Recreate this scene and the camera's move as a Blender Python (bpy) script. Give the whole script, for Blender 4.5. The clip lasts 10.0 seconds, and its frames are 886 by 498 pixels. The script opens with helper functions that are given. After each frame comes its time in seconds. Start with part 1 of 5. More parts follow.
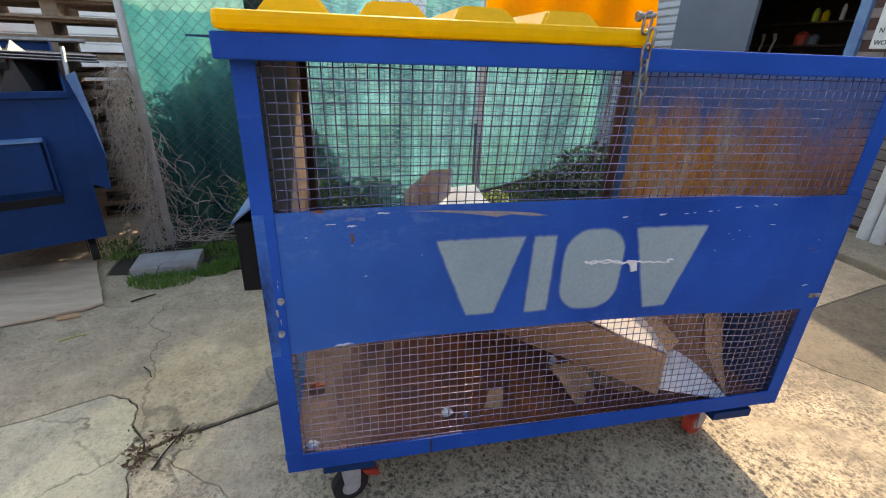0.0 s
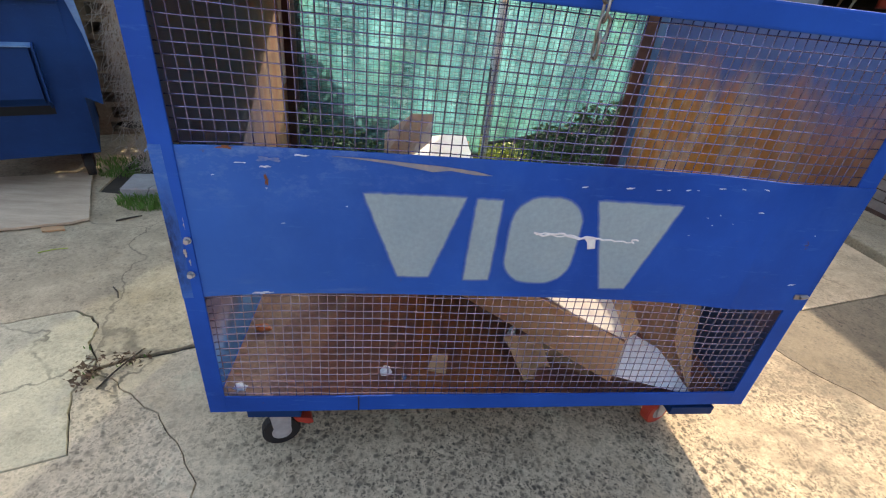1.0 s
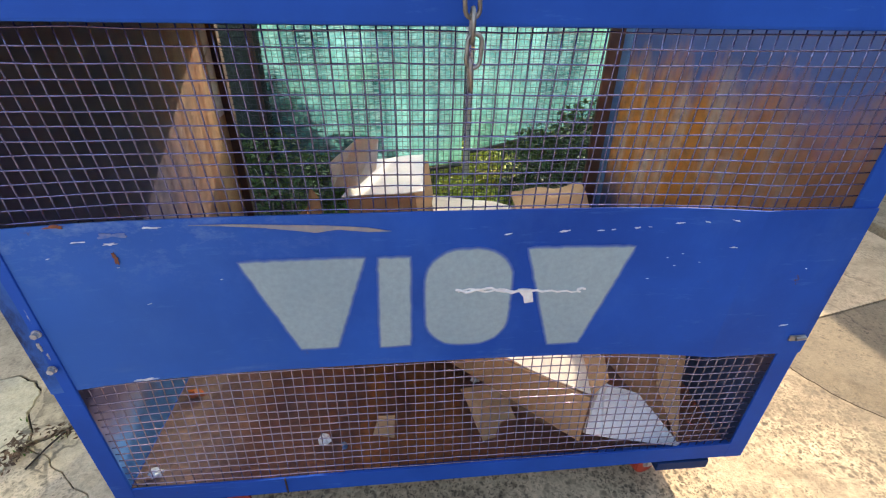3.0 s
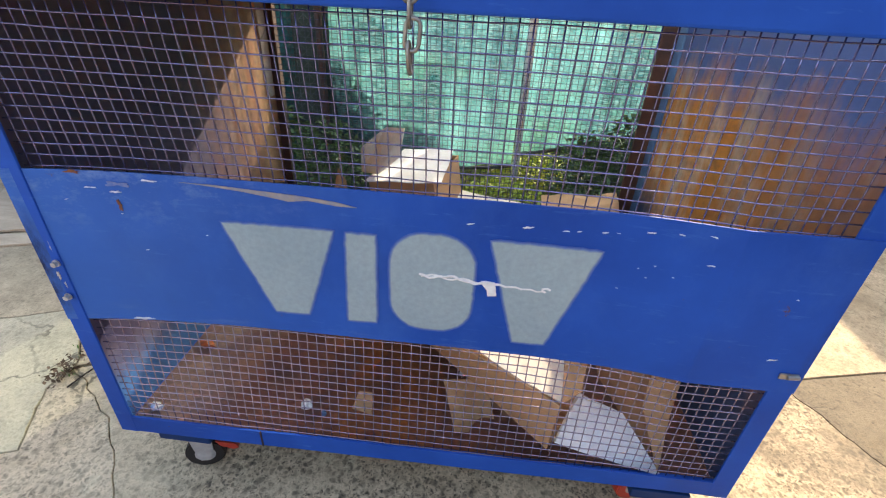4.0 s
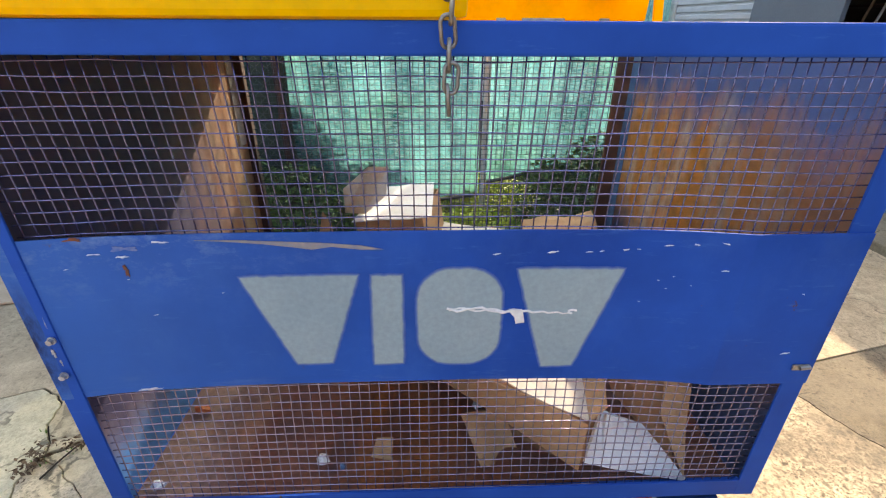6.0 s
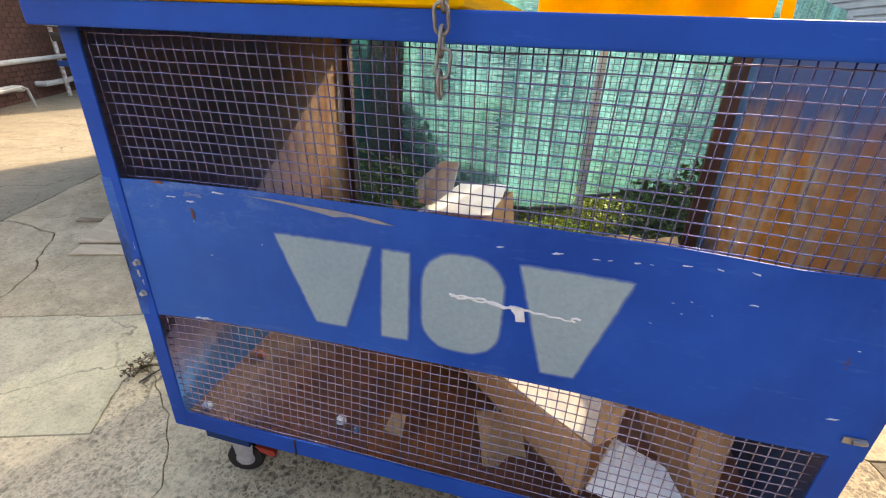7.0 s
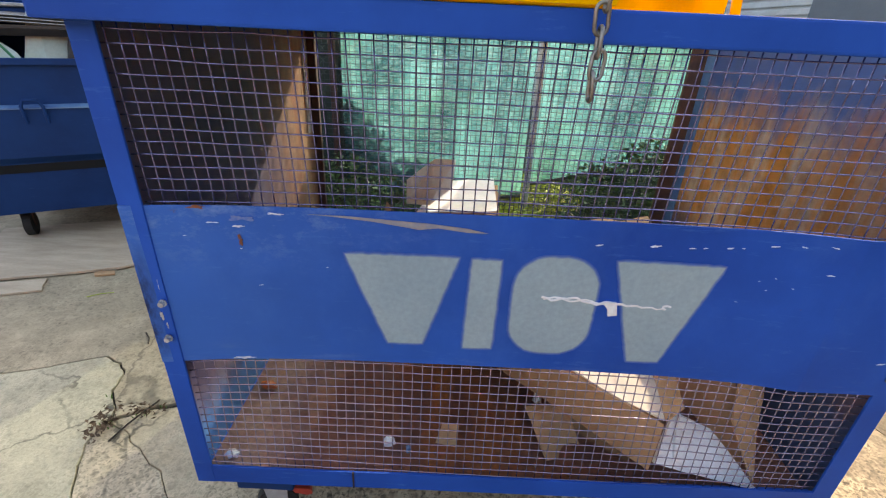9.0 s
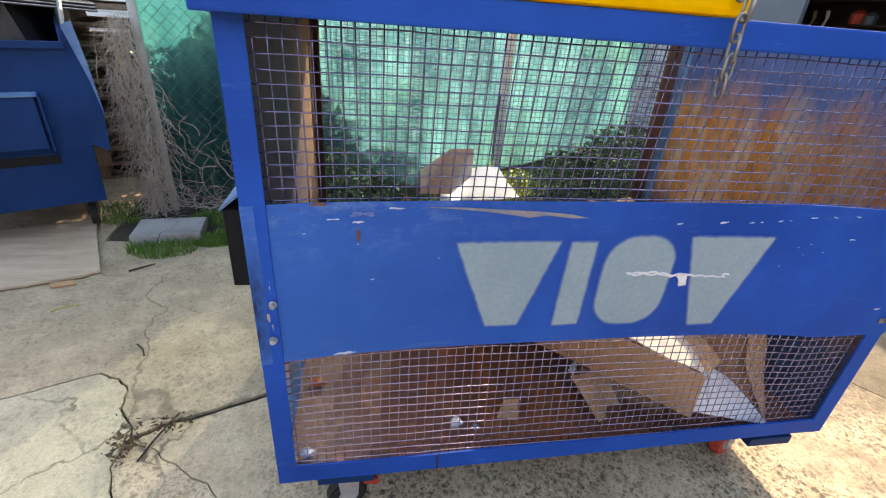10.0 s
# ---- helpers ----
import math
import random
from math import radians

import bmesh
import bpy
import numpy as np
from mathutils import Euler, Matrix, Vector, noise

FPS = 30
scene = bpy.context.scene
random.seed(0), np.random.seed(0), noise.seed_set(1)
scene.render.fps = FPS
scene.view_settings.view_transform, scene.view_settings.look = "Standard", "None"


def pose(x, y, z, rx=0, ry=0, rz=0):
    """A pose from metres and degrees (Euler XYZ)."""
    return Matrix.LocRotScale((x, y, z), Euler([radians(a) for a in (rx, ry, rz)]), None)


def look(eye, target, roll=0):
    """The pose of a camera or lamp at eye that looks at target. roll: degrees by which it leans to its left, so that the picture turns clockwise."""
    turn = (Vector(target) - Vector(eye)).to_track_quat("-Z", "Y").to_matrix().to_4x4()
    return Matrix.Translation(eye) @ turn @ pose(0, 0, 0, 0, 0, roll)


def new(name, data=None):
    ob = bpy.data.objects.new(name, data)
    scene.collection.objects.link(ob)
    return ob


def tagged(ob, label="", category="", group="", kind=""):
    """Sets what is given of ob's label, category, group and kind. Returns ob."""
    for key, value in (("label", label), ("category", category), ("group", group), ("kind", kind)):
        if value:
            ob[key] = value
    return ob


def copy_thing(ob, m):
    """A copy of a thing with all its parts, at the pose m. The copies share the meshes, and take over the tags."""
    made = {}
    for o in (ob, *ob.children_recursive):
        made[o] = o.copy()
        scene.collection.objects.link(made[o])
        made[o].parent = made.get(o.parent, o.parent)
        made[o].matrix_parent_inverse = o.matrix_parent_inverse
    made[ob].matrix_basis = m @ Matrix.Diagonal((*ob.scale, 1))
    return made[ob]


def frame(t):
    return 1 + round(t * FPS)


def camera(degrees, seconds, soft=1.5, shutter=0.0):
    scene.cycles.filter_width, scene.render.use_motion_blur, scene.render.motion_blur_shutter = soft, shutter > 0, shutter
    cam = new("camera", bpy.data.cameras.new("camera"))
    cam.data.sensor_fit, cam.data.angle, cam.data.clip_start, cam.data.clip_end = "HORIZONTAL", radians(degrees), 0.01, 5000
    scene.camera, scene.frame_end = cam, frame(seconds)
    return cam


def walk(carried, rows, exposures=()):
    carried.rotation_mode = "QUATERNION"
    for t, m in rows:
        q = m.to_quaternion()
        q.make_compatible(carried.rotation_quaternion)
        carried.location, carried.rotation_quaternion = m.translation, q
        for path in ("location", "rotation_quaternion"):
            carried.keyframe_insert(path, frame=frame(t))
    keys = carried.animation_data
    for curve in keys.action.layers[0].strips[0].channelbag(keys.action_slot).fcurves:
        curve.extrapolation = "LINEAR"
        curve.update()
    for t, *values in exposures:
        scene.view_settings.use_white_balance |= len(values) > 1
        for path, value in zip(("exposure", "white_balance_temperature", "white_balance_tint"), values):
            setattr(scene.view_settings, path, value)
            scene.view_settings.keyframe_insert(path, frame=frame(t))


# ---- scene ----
cam = camera(88.8, 10.0, soft=1.15)
PATH = [
    (0, (0.028, -0.009, 1.425), (0.406, 1.786, 0.63), 2.0),
    (0.5, (0.054, 0.032, 1.417), (0.441, 1.757, 0.481), 4.9),
    (1, (0.294, 0.072, 1.412), (0.55, 1.782, 0.407), 6.6),
    (1.5, (0.431, 0.107, 1.416), (0.574, 1.813, 0.382), 4.6),
    (2, (0.504, 0.158, 1.432), (0.608, 1.876, 0.414), 2.2),
    (2.5, (0.506, 0.249, 1.444), (0.689, 1.971, 0.443), 0.0),
    (2.7, (0.513, 0.284, 1.448), (0.724, 2.001, 0.446), 0.3),
    (3.8, (0.782, 0.277, 1.461), (0.687, 1.974, 0.406), 3.8),
    (4, (0.789, 0.249, 1.441), (0.661, 1.966, 0.423), 3.1),
    (4.5, (0.785, 0.214, 1.446), (0.596, 1.943, 0.458), 2.5),
    (5, (0.733, 0.224, 1.397), (0.615, 1.987, 0.461), 2.5),
    (5.5, (0.621, 0.248, 1.428), (0.663, 1.999, 0.463), -0.9),
    (5.7, (0.61, 0.243, 1.446), (0.696, 2.009, 0.51), -0.3),
    (6.8, (0.845, 0.238, 1.426), (0.564, 2.02, 0.562), 3.2),
    (7, (0.873, 0.216, 1.418), (0.436, 1.965, 0.551), 2.3),
    (7.5, (0.845, 0.185, 1.422), (0.266, 1.888, 0.548), 0.9),
    (8, (0.656, 0.121, 1.409), (0.187, 1.869, 0.559), 2.6),
    (8.5, (0.604, 0.124, 1.428), (0.408, 1.943, 0.621), 3.8),
    (9, (0.457, 0.209, 1.416), (0.446, 2.003, 0.532), 2.7),
    (9.5, (0.274, 0.24, 1.415), (0.383, 2.014, 0.498), 4.3),
    (10, (0.04, 0.185, 1.419), (0.369, 1.933, 0.504), 4.5),
]
EXPOSURES = [(0.0, 1.97, 8000, 11.0), (2.0, 2.40, 8000, 11.0), (2.5, 2.32, 8100, 11.0), (4.0, 2.44, 8300, 11.0), (5.0, 2.36, 8300, 11.0), (5.5, 2.38, 8300, 11.0), (7.5, 2.32, 8900, 11.0), (8.5, 2.30, 8900, 11.0), (9.0, 2.26, 8500, 11.0), (10.0, 2.47, 8300, 11.0)]
walk(cam, [(t, look(eye, target, roll)) for t, eye, target, roll in PATH], EXPOSURES)

# ---- world, sun and exposure ----
world = bpy.data.worlds.new("sky")
scene.world = world
world.use_nodes = True
wn = world.node_tree.nodes
sky = wn.new("ShaderNodeTexSky")
sky.sky_type = "NISHITA"
sky.sun_disc = False
SUN = Vector((0.60, 1.65, 1.0)).normalized()
sky.sun_elevation = math.asin(SUN.z)
sky.sun_rotation = math.atan2(SUN.x, SUN.y)
sky.dust_density = 2.0
wn["Background"].inputs["Strength"].default_value = 0.15
world.node_tree.links.new(sky.outputs[0], wn["Background"].inputs["Color"])
sun_data = bpy.data.lights.new("sun", "SUN")
sun_data.energy, sun_data.angle, sun_data.color = 2.02, radians(0.6), (1.0, 0.93, 0.82)
sun = new("sun", sun_data)
sun.matrix_world = look(SUN * 20, (0, 0, 0))


# ---- materials ----
def nodes_of(name):
    m = bpy.data.materials.new(name)
    m.use_nodes = True
    nt = m.node_tree
    return m, nt, nt.nodes["Principled BSDF"]


def add(nt, kind, **inputs):
    n = nt.nodes.new(kind)
    for k, v in inputs.items():
        n.inputs[k.replace("_", " ")].default_value = v
    return n


def coords(nt, scale=(1, 1, 1)):
    tc = nt.nodes.new("ShaderNodeTexCoord")
    mp = nt.nodes.new("ShaderNodeMapping")
    mp.inputs["Scale"].default_value = scale
    nt.links.new(tc.outputs["Object"], mp.inputs["Vector"])
    return mp.outputs["Vector"]


def noise_fac(nt, vec, scale, lo=0.35, hi=0.65, detail=5.0, rough=0.6):
    n = add(nt, "ShaderNodeTexNoise", Scale=scale, Detail=detail, Roughness=rough)
    nt.links.new(vec, n.inputs["Vector"])
    r = add(nt, "ShaderNodeMapRange", From_Min=lo, From_Max=hi)
    nt.links.new(n.outputs["Fac"], r.inputs["Value"])
    return r.outputs["Result"]


def mix(nt, fac, a, b):
    n = nt.nodes.new("ShaderNodeMix")
    n.data_type = "RGBA"
    for sock, v in ((n.inputs["Factor"], fac), (n.inputs["A"], a), (n.inputs["B"], b)):
        if isinstance(v, (int, float)):
            sock.default_value = v
        elif isinstance(v, tuple):
            sock.default_value = (*v, 1) if len(v) == 3 else v
        else:
            nt.links.new(v, sock)
    return n.outputs["Result"]


def times(nt, a, b):
    n = nt.nodes.new("ShaderNodeMath")
    n.operation = "MULTIPLY"
    for k, v in enumerate((a, b)):
        if isinstance(v, (int, float)):
            n.inputs[k].default_value = v
        else:
            nt.links.new(v, n.inputs[k])
    return n.outputs[0]


def bump(nt, bsdf, height, strength=0.3, distance=0.002):
    b = add(nt, "ShaderNodeBump", Strength=strength, Distance=distance)
    nt.links.new(height, b.inputs["Height"])
    nt.links.new(b.outputs["Normal"], bsdf.inputs["Normal"])


def plain(name, base, other=None, scale=6.0, fine=60.0, rough=0.6, metal=0.0, relief=0.2, stretch=(1, 1, 1), random_tint=0.0):
    """A surface with blotches at one scale and grain at a second."""
    m, nt, b = nodes_of(name)
    vec = coords(nt, stretch)
    other = other or tuple(c * 0.6 for c in base)
    big = noise_fac(nt, vec, scale)
    small = noise_fac(nt, vec, fine, 0.3, 0.7)
    col = mix(nt, big, base, other)
    col = mix(nt, times(nt, small, 0.35), col, tuple(c * 0.55 for c in base))
    if random_tint:
        info = nt.nodes.new("ShaderNodeObjectInfo")
        col = mix(nt, times(nt, info.outputs["Random"], random_tint), col, tuple(c * 0.35 for c in other))
    nt.links.new(col, b.inputs["Base Color"])
    b.inputs["Roughness"].default_value = rough
    b.inputs["Metallic"].default_value = metal
    bump(nt, b, small, relief)
    return m


def painted_steel(name, base, pale, rust_from=0.66, rough=0.42):
    """Enamel over steel: faded blotches, chalky scuffs and rust where it has chipped."""
    m, nt, b = nodes_of(name)
    vec = coords(nt)
    fade = noise_fac(nt, vec, 3.0, 0.3, 0.7)
    scuff = noise_fac(nt, coords(nt, (1, 1, 6)), 9.0, 0.60, 0.80, 8.0, 0.7)
    chip = noise_fac(nt, vec, 14.0, rust_from, rust_from + 0.05, 8.0, 0.75)
    grain = noise_fac(nt, vec, 120.0, 0.3, 0.7)
    col = mix(nt, fade, tuple(0.66 * c for c in base), tuple(0.90 * c + 0.10 * p for c, p in zip(base, pale)))
    col = mix(nt, times(nt, scuff, 0.55), col, pale)
    col = mix(nt, chip, col, (0.11, 0.045, 0.02))
    nt.links.new(col, b.inputs["Base Color"])
    r = mix(nt, fade, (rough,) * 3, (rough + 0.2,) * 3)
    nt.links.new(r, b.inputs["Roughness"])
    b.inputs["Specular IOR Level"].default_value = 0.15
    bump(nt, b, grain, 0.08, 0.001)
    return m


def rusty_sheet(name, paint, low, high, streak=True, worn=(0.40, 0.66), front=None, front_at=(1.75, 2.3), rust=(0.26, 0.085, 0.025), pale=(0.42, 0.26, 0.15), foot=0.0):
    """A painted sheet whose paint has gone to rust from the bottom up in streaks; low and high: heights between which it does."""
    m, nt, b = nodes_of(name)
    vec = coords(nt)
    tc = nt.nodes.new("ShaderNodeSeparateXYZ")
    nt.links.new(vec, tc.inputs[0])
    wob = noise_fac(nt, coords(nt, (3.2, 3.2, 0.9)) if streak else vec, 1.7, 0.2, 0.8, 7.0, 0.7)
    shift = nt.nodes.new("ShaderNodeMath")
    shift.operation = "MULTIPLY_ADD"
    nt.links.new(wob, shift.inputs[0])
    shift.inputs[1].default_value = 0.5 * (high - low) + 0.25
    nt.links.new(tc.outputs["Z"], shift.inputs[2])
    r = add(nt, "ShaderNodeMapRange", From_Min=low, From_Max=high, To_Min=1.0, To_Max=0.0)
    nt.links.new(shift.outputs[0], r.inputs["Value"])
    tone = noise_fac(nt, coords(nt, (3.0, 3.0, 0.6)), 3.2, worn[0], worn[1], 8.0, 0.72)
    dark = noise_fac(nt, vec, 22.0, 0.45, 0.75, 6.0)
    rc = mix(nt, tone, rust, pale)
    rc = mix(nt, times(nt, dark, 0.55), rc, (0.07, 0.03, 0.018))
    pc = mix(nt, times(nt, tone, 0.5), paint, tuple(0.5 * c + 0.04 for c in paint))
    col = mix(nt, r.outputs[0], pc, rc)
    # front: colour taken towards the front end; on the left sheet partly shade
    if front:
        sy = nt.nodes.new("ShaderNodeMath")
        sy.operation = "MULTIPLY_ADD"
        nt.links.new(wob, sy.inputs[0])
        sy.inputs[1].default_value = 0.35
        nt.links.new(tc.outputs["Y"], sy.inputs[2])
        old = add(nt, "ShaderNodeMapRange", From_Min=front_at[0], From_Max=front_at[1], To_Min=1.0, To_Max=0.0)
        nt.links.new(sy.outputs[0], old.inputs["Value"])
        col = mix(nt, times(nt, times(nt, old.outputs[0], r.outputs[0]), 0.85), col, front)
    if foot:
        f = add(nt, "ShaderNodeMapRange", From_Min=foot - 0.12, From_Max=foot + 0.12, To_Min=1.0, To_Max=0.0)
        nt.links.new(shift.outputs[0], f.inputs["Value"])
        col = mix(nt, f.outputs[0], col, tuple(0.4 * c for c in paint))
    nt.links.new(col, b.inputs["Base Color"])
    b.inputs["Roughness"].default_value = 0.7
    bump(nt, b, dark, 0.3, 0.002)
    return m


def concrete(name, base, stain, pebble=0.0, pebble_scale=62.0, cracks=0.85, bare=None):
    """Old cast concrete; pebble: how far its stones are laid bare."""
    m, nt, b = nodes_of(name)
    vec = coords(nt)
    big = noise_fac(nt, vec, 1.3, 0.35, 0.7, 8.0, 0.65)
    mid = noise_fac(nt, vec, 9.0, 0.4, 0.75, 8.0, 0.7)
    fine = noise_fac(nt, vec, 160.0, 0.3, 0.7, 3.0)
    wide = noise_fac(nt, coords(nt, (1.0, 1.5, 1.0)), 0.75, 0.46, 0.60, 9.0, 0.7)
    blot = noise_fac(nt, vec, 4.2, 0.54, 0.64, 9.0, 0.75)
    bleach = noise_fac(nt, coords(nt, (1.4, 1.0, 1.0)), 2.6, 0.56, 0.68, 9.0, 0.75)
    moss = noise_fac(nt, vec, 1.9, 0.52, 0.66, 7.0, 0.7)
    col = mix(nt, times(nt, big, 0.8), base, stain)
    col = mix(nt, times(nt, wide, 0.45), col, tuple(0.62 * c for c in stain))
    col = mix(nt, times(nt, moss, 0.4), col, (0.85 * stain[0], 0.70 * stain[1], 0.45 * stain[2]))
    col = mix(nt, times(nt, blot, 0.45), col, tuple(0.45 * c for c in stain))
    col = mix(nt, times(nt, bleach, 0.5), col, tuple(min(0.8, 1.25 * c) for c in base))
    col = mix(nt, times(nt, mid, 0.5), col, tuple(0.5 * c for c in stain))
    col = mix(nt, times(nt, fine, 0.35), col, tuple(0.45 * c for c in base))
    # hairline cracks
    bend = add(nt, "ShaderNodeTexNoise", Scale=3.0, Detail=6.0)
    nt.links.new(vec, bend.inputs["Vector"])
    push = nt.nodes.new("ShaderNodeVectorMath")
    push.operation = "MULTIPLY_ADD"
    nt.links.new(bend.outputs["Color"], push.inputs[0])
    push.inputs[1].default_value = (0.55, 0.55, 0.0)
    nt.links.new(vec, push.inputs[2])
    cell = add(nt, "ShaderNodeTexVoronoi", Scale=0.85)
    cell.feature = "DISTANCE_TO_EDGE"
    nt.links.new(push.outputs[0], cell.inputs["Vector"])
    crack = add(nt, "ShaderNodeMapRange", From_Min=0.002, From_Max=0.007, To_Min=1.0, To_Max=0.0)
    nt.links.new(cell.outputs["Distance"], crack.inputs["Value"])
    open_part = noise_fac(nt, vec, 1.5, 0.42, 0.56, 5.0)
    crack_fac = times(nt, crack.outputs[0], open_part)
    col = mix(nt, times(nt, crack_fac, cracks), col, (0.05, 0.043, 0.033))
    height = fine
    if pebble:
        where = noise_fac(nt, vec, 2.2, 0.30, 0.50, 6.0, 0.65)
        # dark stones thin out westward; their dark also stands for the cage's shade
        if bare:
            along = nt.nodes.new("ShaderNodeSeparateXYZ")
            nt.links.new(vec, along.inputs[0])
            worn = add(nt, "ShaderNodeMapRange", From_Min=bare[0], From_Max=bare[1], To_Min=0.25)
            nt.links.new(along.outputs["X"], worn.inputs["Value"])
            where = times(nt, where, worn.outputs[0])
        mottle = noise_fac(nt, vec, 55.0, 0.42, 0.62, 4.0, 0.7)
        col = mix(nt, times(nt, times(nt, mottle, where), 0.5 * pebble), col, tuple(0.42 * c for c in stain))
        warp = add(nt, "ShaderNodeTexNoise", Scale=45.0, Detail=4.0)
        nt.links.new(vec, warp.inputs["Vector"])
        shove = nt.nodes.new("ShaderNodeVectorMath")
        shove.operation = "MULTIPLY_ADD"
        nt.links.new(warp.outputs["Color"], shove.inputs[0])
        shove.inputs[1].default_value = (0.028, 0.028, 0.0)
        nt.links.new(vec, shove.inputs[2])
        for size, share in ((pebble_scale * 0.62, 0.36), (pebble_scale * 1.1, 0.26), (pebble_scale * 2.1, 0.20)):
            v = add(nt, "ShaderNodeTexVoronoi", Scale=size)
            nt.links.new(shove.outputs[0], v.inputs["Vector"])
            hole = add(nt, "ShaderNodeMapRange", From_Min=0.20, From_Max=0.55, To_Min=1.0, To_Max=0.0)
            nt.links.new(v.outputs["Distance"], hole.inputs["Value"])
            some = nt.nodes.new("ShaderNodeSeparateColor")
            nt.links.new(v.outputs["Color"], some.inputs[0])
            sel = add(nt, "ShaderNodeMapRange", From_Min=share, From_Max=share + 0.25)
            nt.links.new(some.outputs[0], sel.inputs["Value"])
            dots = times(nt, times(nt, hole.outputs[0], sel.outputs[0]), where)
            tint = mix(nt, some.outputs[1], (0.035, 0.028, 0.02), (0.22, 0.175, 0.12))
            col = mix(nt, times(nt, dots, 0.95 * pebble), col, tint)
            height = mix(nt, times(nt, dots, 0.8), height, (0, 0, 0))
    nt.links.new(col, b.inputs["Base Color"])
    b.inputs["Roughness"].default_value = 0.9
    bump(nt, b, height, 0.35, 0.003)
    return m


BLUE = painted_steel("blue_paint", (0.002, 0.072, 0.42), (0.06, 0.20, 0.52), rough=0.52)
def band_paint():
    """The blue enamel again, rubbed pale at the top left, grimy along both edges, lighter leftwards for sky reflection.
    """
    m = painted_steel("band_blue_paint", (0.002, 0.072, 0.42), (0.06, 0.20, 0.52), rough=0.52)
    nt = m.node_tree
    b = nt.nodes["Principled BSDF"]
    col = b.inputs["Base Color"].links[0].from_socket
    at = nt.nodes.new("ShaderNodeSeparateXYZ")
    nt.links.new(coords(nt), at.inputs[0])

    def ramp(out, a, z):
        r = add(nt, "ShaderNodeMapRange", From_Min=a, From_Max=z)
        nt.links.new(at.outputs[out], r.inputs["Value"])
        return r.outputs[0]

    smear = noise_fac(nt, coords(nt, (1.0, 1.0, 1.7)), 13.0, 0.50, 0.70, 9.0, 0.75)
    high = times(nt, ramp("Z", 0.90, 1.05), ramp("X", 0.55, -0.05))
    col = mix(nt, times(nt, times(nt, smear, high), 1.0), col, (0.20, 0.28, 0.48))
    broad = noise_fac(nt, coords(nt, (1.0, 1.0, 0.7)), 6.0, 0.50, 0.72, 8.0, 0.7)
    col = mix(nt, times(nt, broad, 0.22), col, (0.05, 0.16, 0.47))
    # sky reflection painted in: paler towards the left end
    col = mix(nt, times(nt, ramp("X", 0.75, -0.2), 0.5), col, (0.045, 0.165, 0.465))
    low = noise_fac(nt, coords(nt, (0.6, 1.0, 2.5)), 11.0, 0.55, 0.75, 8.0, 0.7)
    col = mix(nt, times(nt, times(nt, low, ramp("Z", 0.74, 0.67)), 0.5), col, (0.12, 0.20, 0.42))
    grime = noise_fac(nt, coords(nt, (2.0, 1.0, 0.8)), 13.0, 0.38, 0.58, 9.0, 0.75)
    span = times(nt, ramp("Z", 0.67, 0.72), ramp("Z", 1.0, 0.88))
    for a, z in ((-0.155, -0.205), (1.515, 1.565)):
        col = mix(nt, times(nt, times(nt, times(nt, grime, span), ramp("X", a, z)), 0.92), col, (0.016, 0.014, 0.022))
    nt.links.new(col, b.inputs["Base Color"])
    return m


BAND = band_paint()
BLUE_DARK = painted_steel("dark_blue_paint", (0.003, 0.035, 0.14), (0.03, 0.09, 0.2), 0.70, 0.5)
BLUE_PALE = plain("pale_blue_paint", (0.12, 0.25, 0.42), (0.05, 0.12, 0.3), 8, rough=0.5)
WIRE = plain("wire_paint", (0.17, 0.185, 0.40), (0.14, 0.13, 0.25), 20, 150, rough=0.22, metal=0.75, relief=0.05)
# lower front mesh paler, back mesh darker than the upper front mesh
WIRE_LOW = plain("pale_low_wire", (0.34, 0.31, 0.46), (0.28, 0.22, 0.27), 20, 150, rough=0.24, metal=0.7, relief=0.05)
WIRE_BACK = plain("dark_back_wire", (0.012, 0.03, 0.07), (0.01, 0.02, 0.03), 20, 150, rough=0.5)
# left sheet: its dark front end mixes navy paint with painted-in shade
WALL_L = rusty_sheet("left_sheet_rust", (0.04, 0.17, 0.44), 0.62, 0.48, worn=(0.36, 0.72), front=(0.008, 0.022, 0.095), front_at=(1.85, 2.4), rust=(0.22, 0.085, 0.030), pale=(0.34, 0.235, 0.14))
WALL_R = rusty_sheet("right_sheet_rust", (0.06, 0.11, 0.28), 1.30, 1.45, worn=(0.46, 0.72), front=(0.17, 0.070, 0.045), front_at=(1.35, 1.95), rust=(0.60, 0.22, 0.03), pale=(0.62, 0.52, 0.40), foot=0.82)


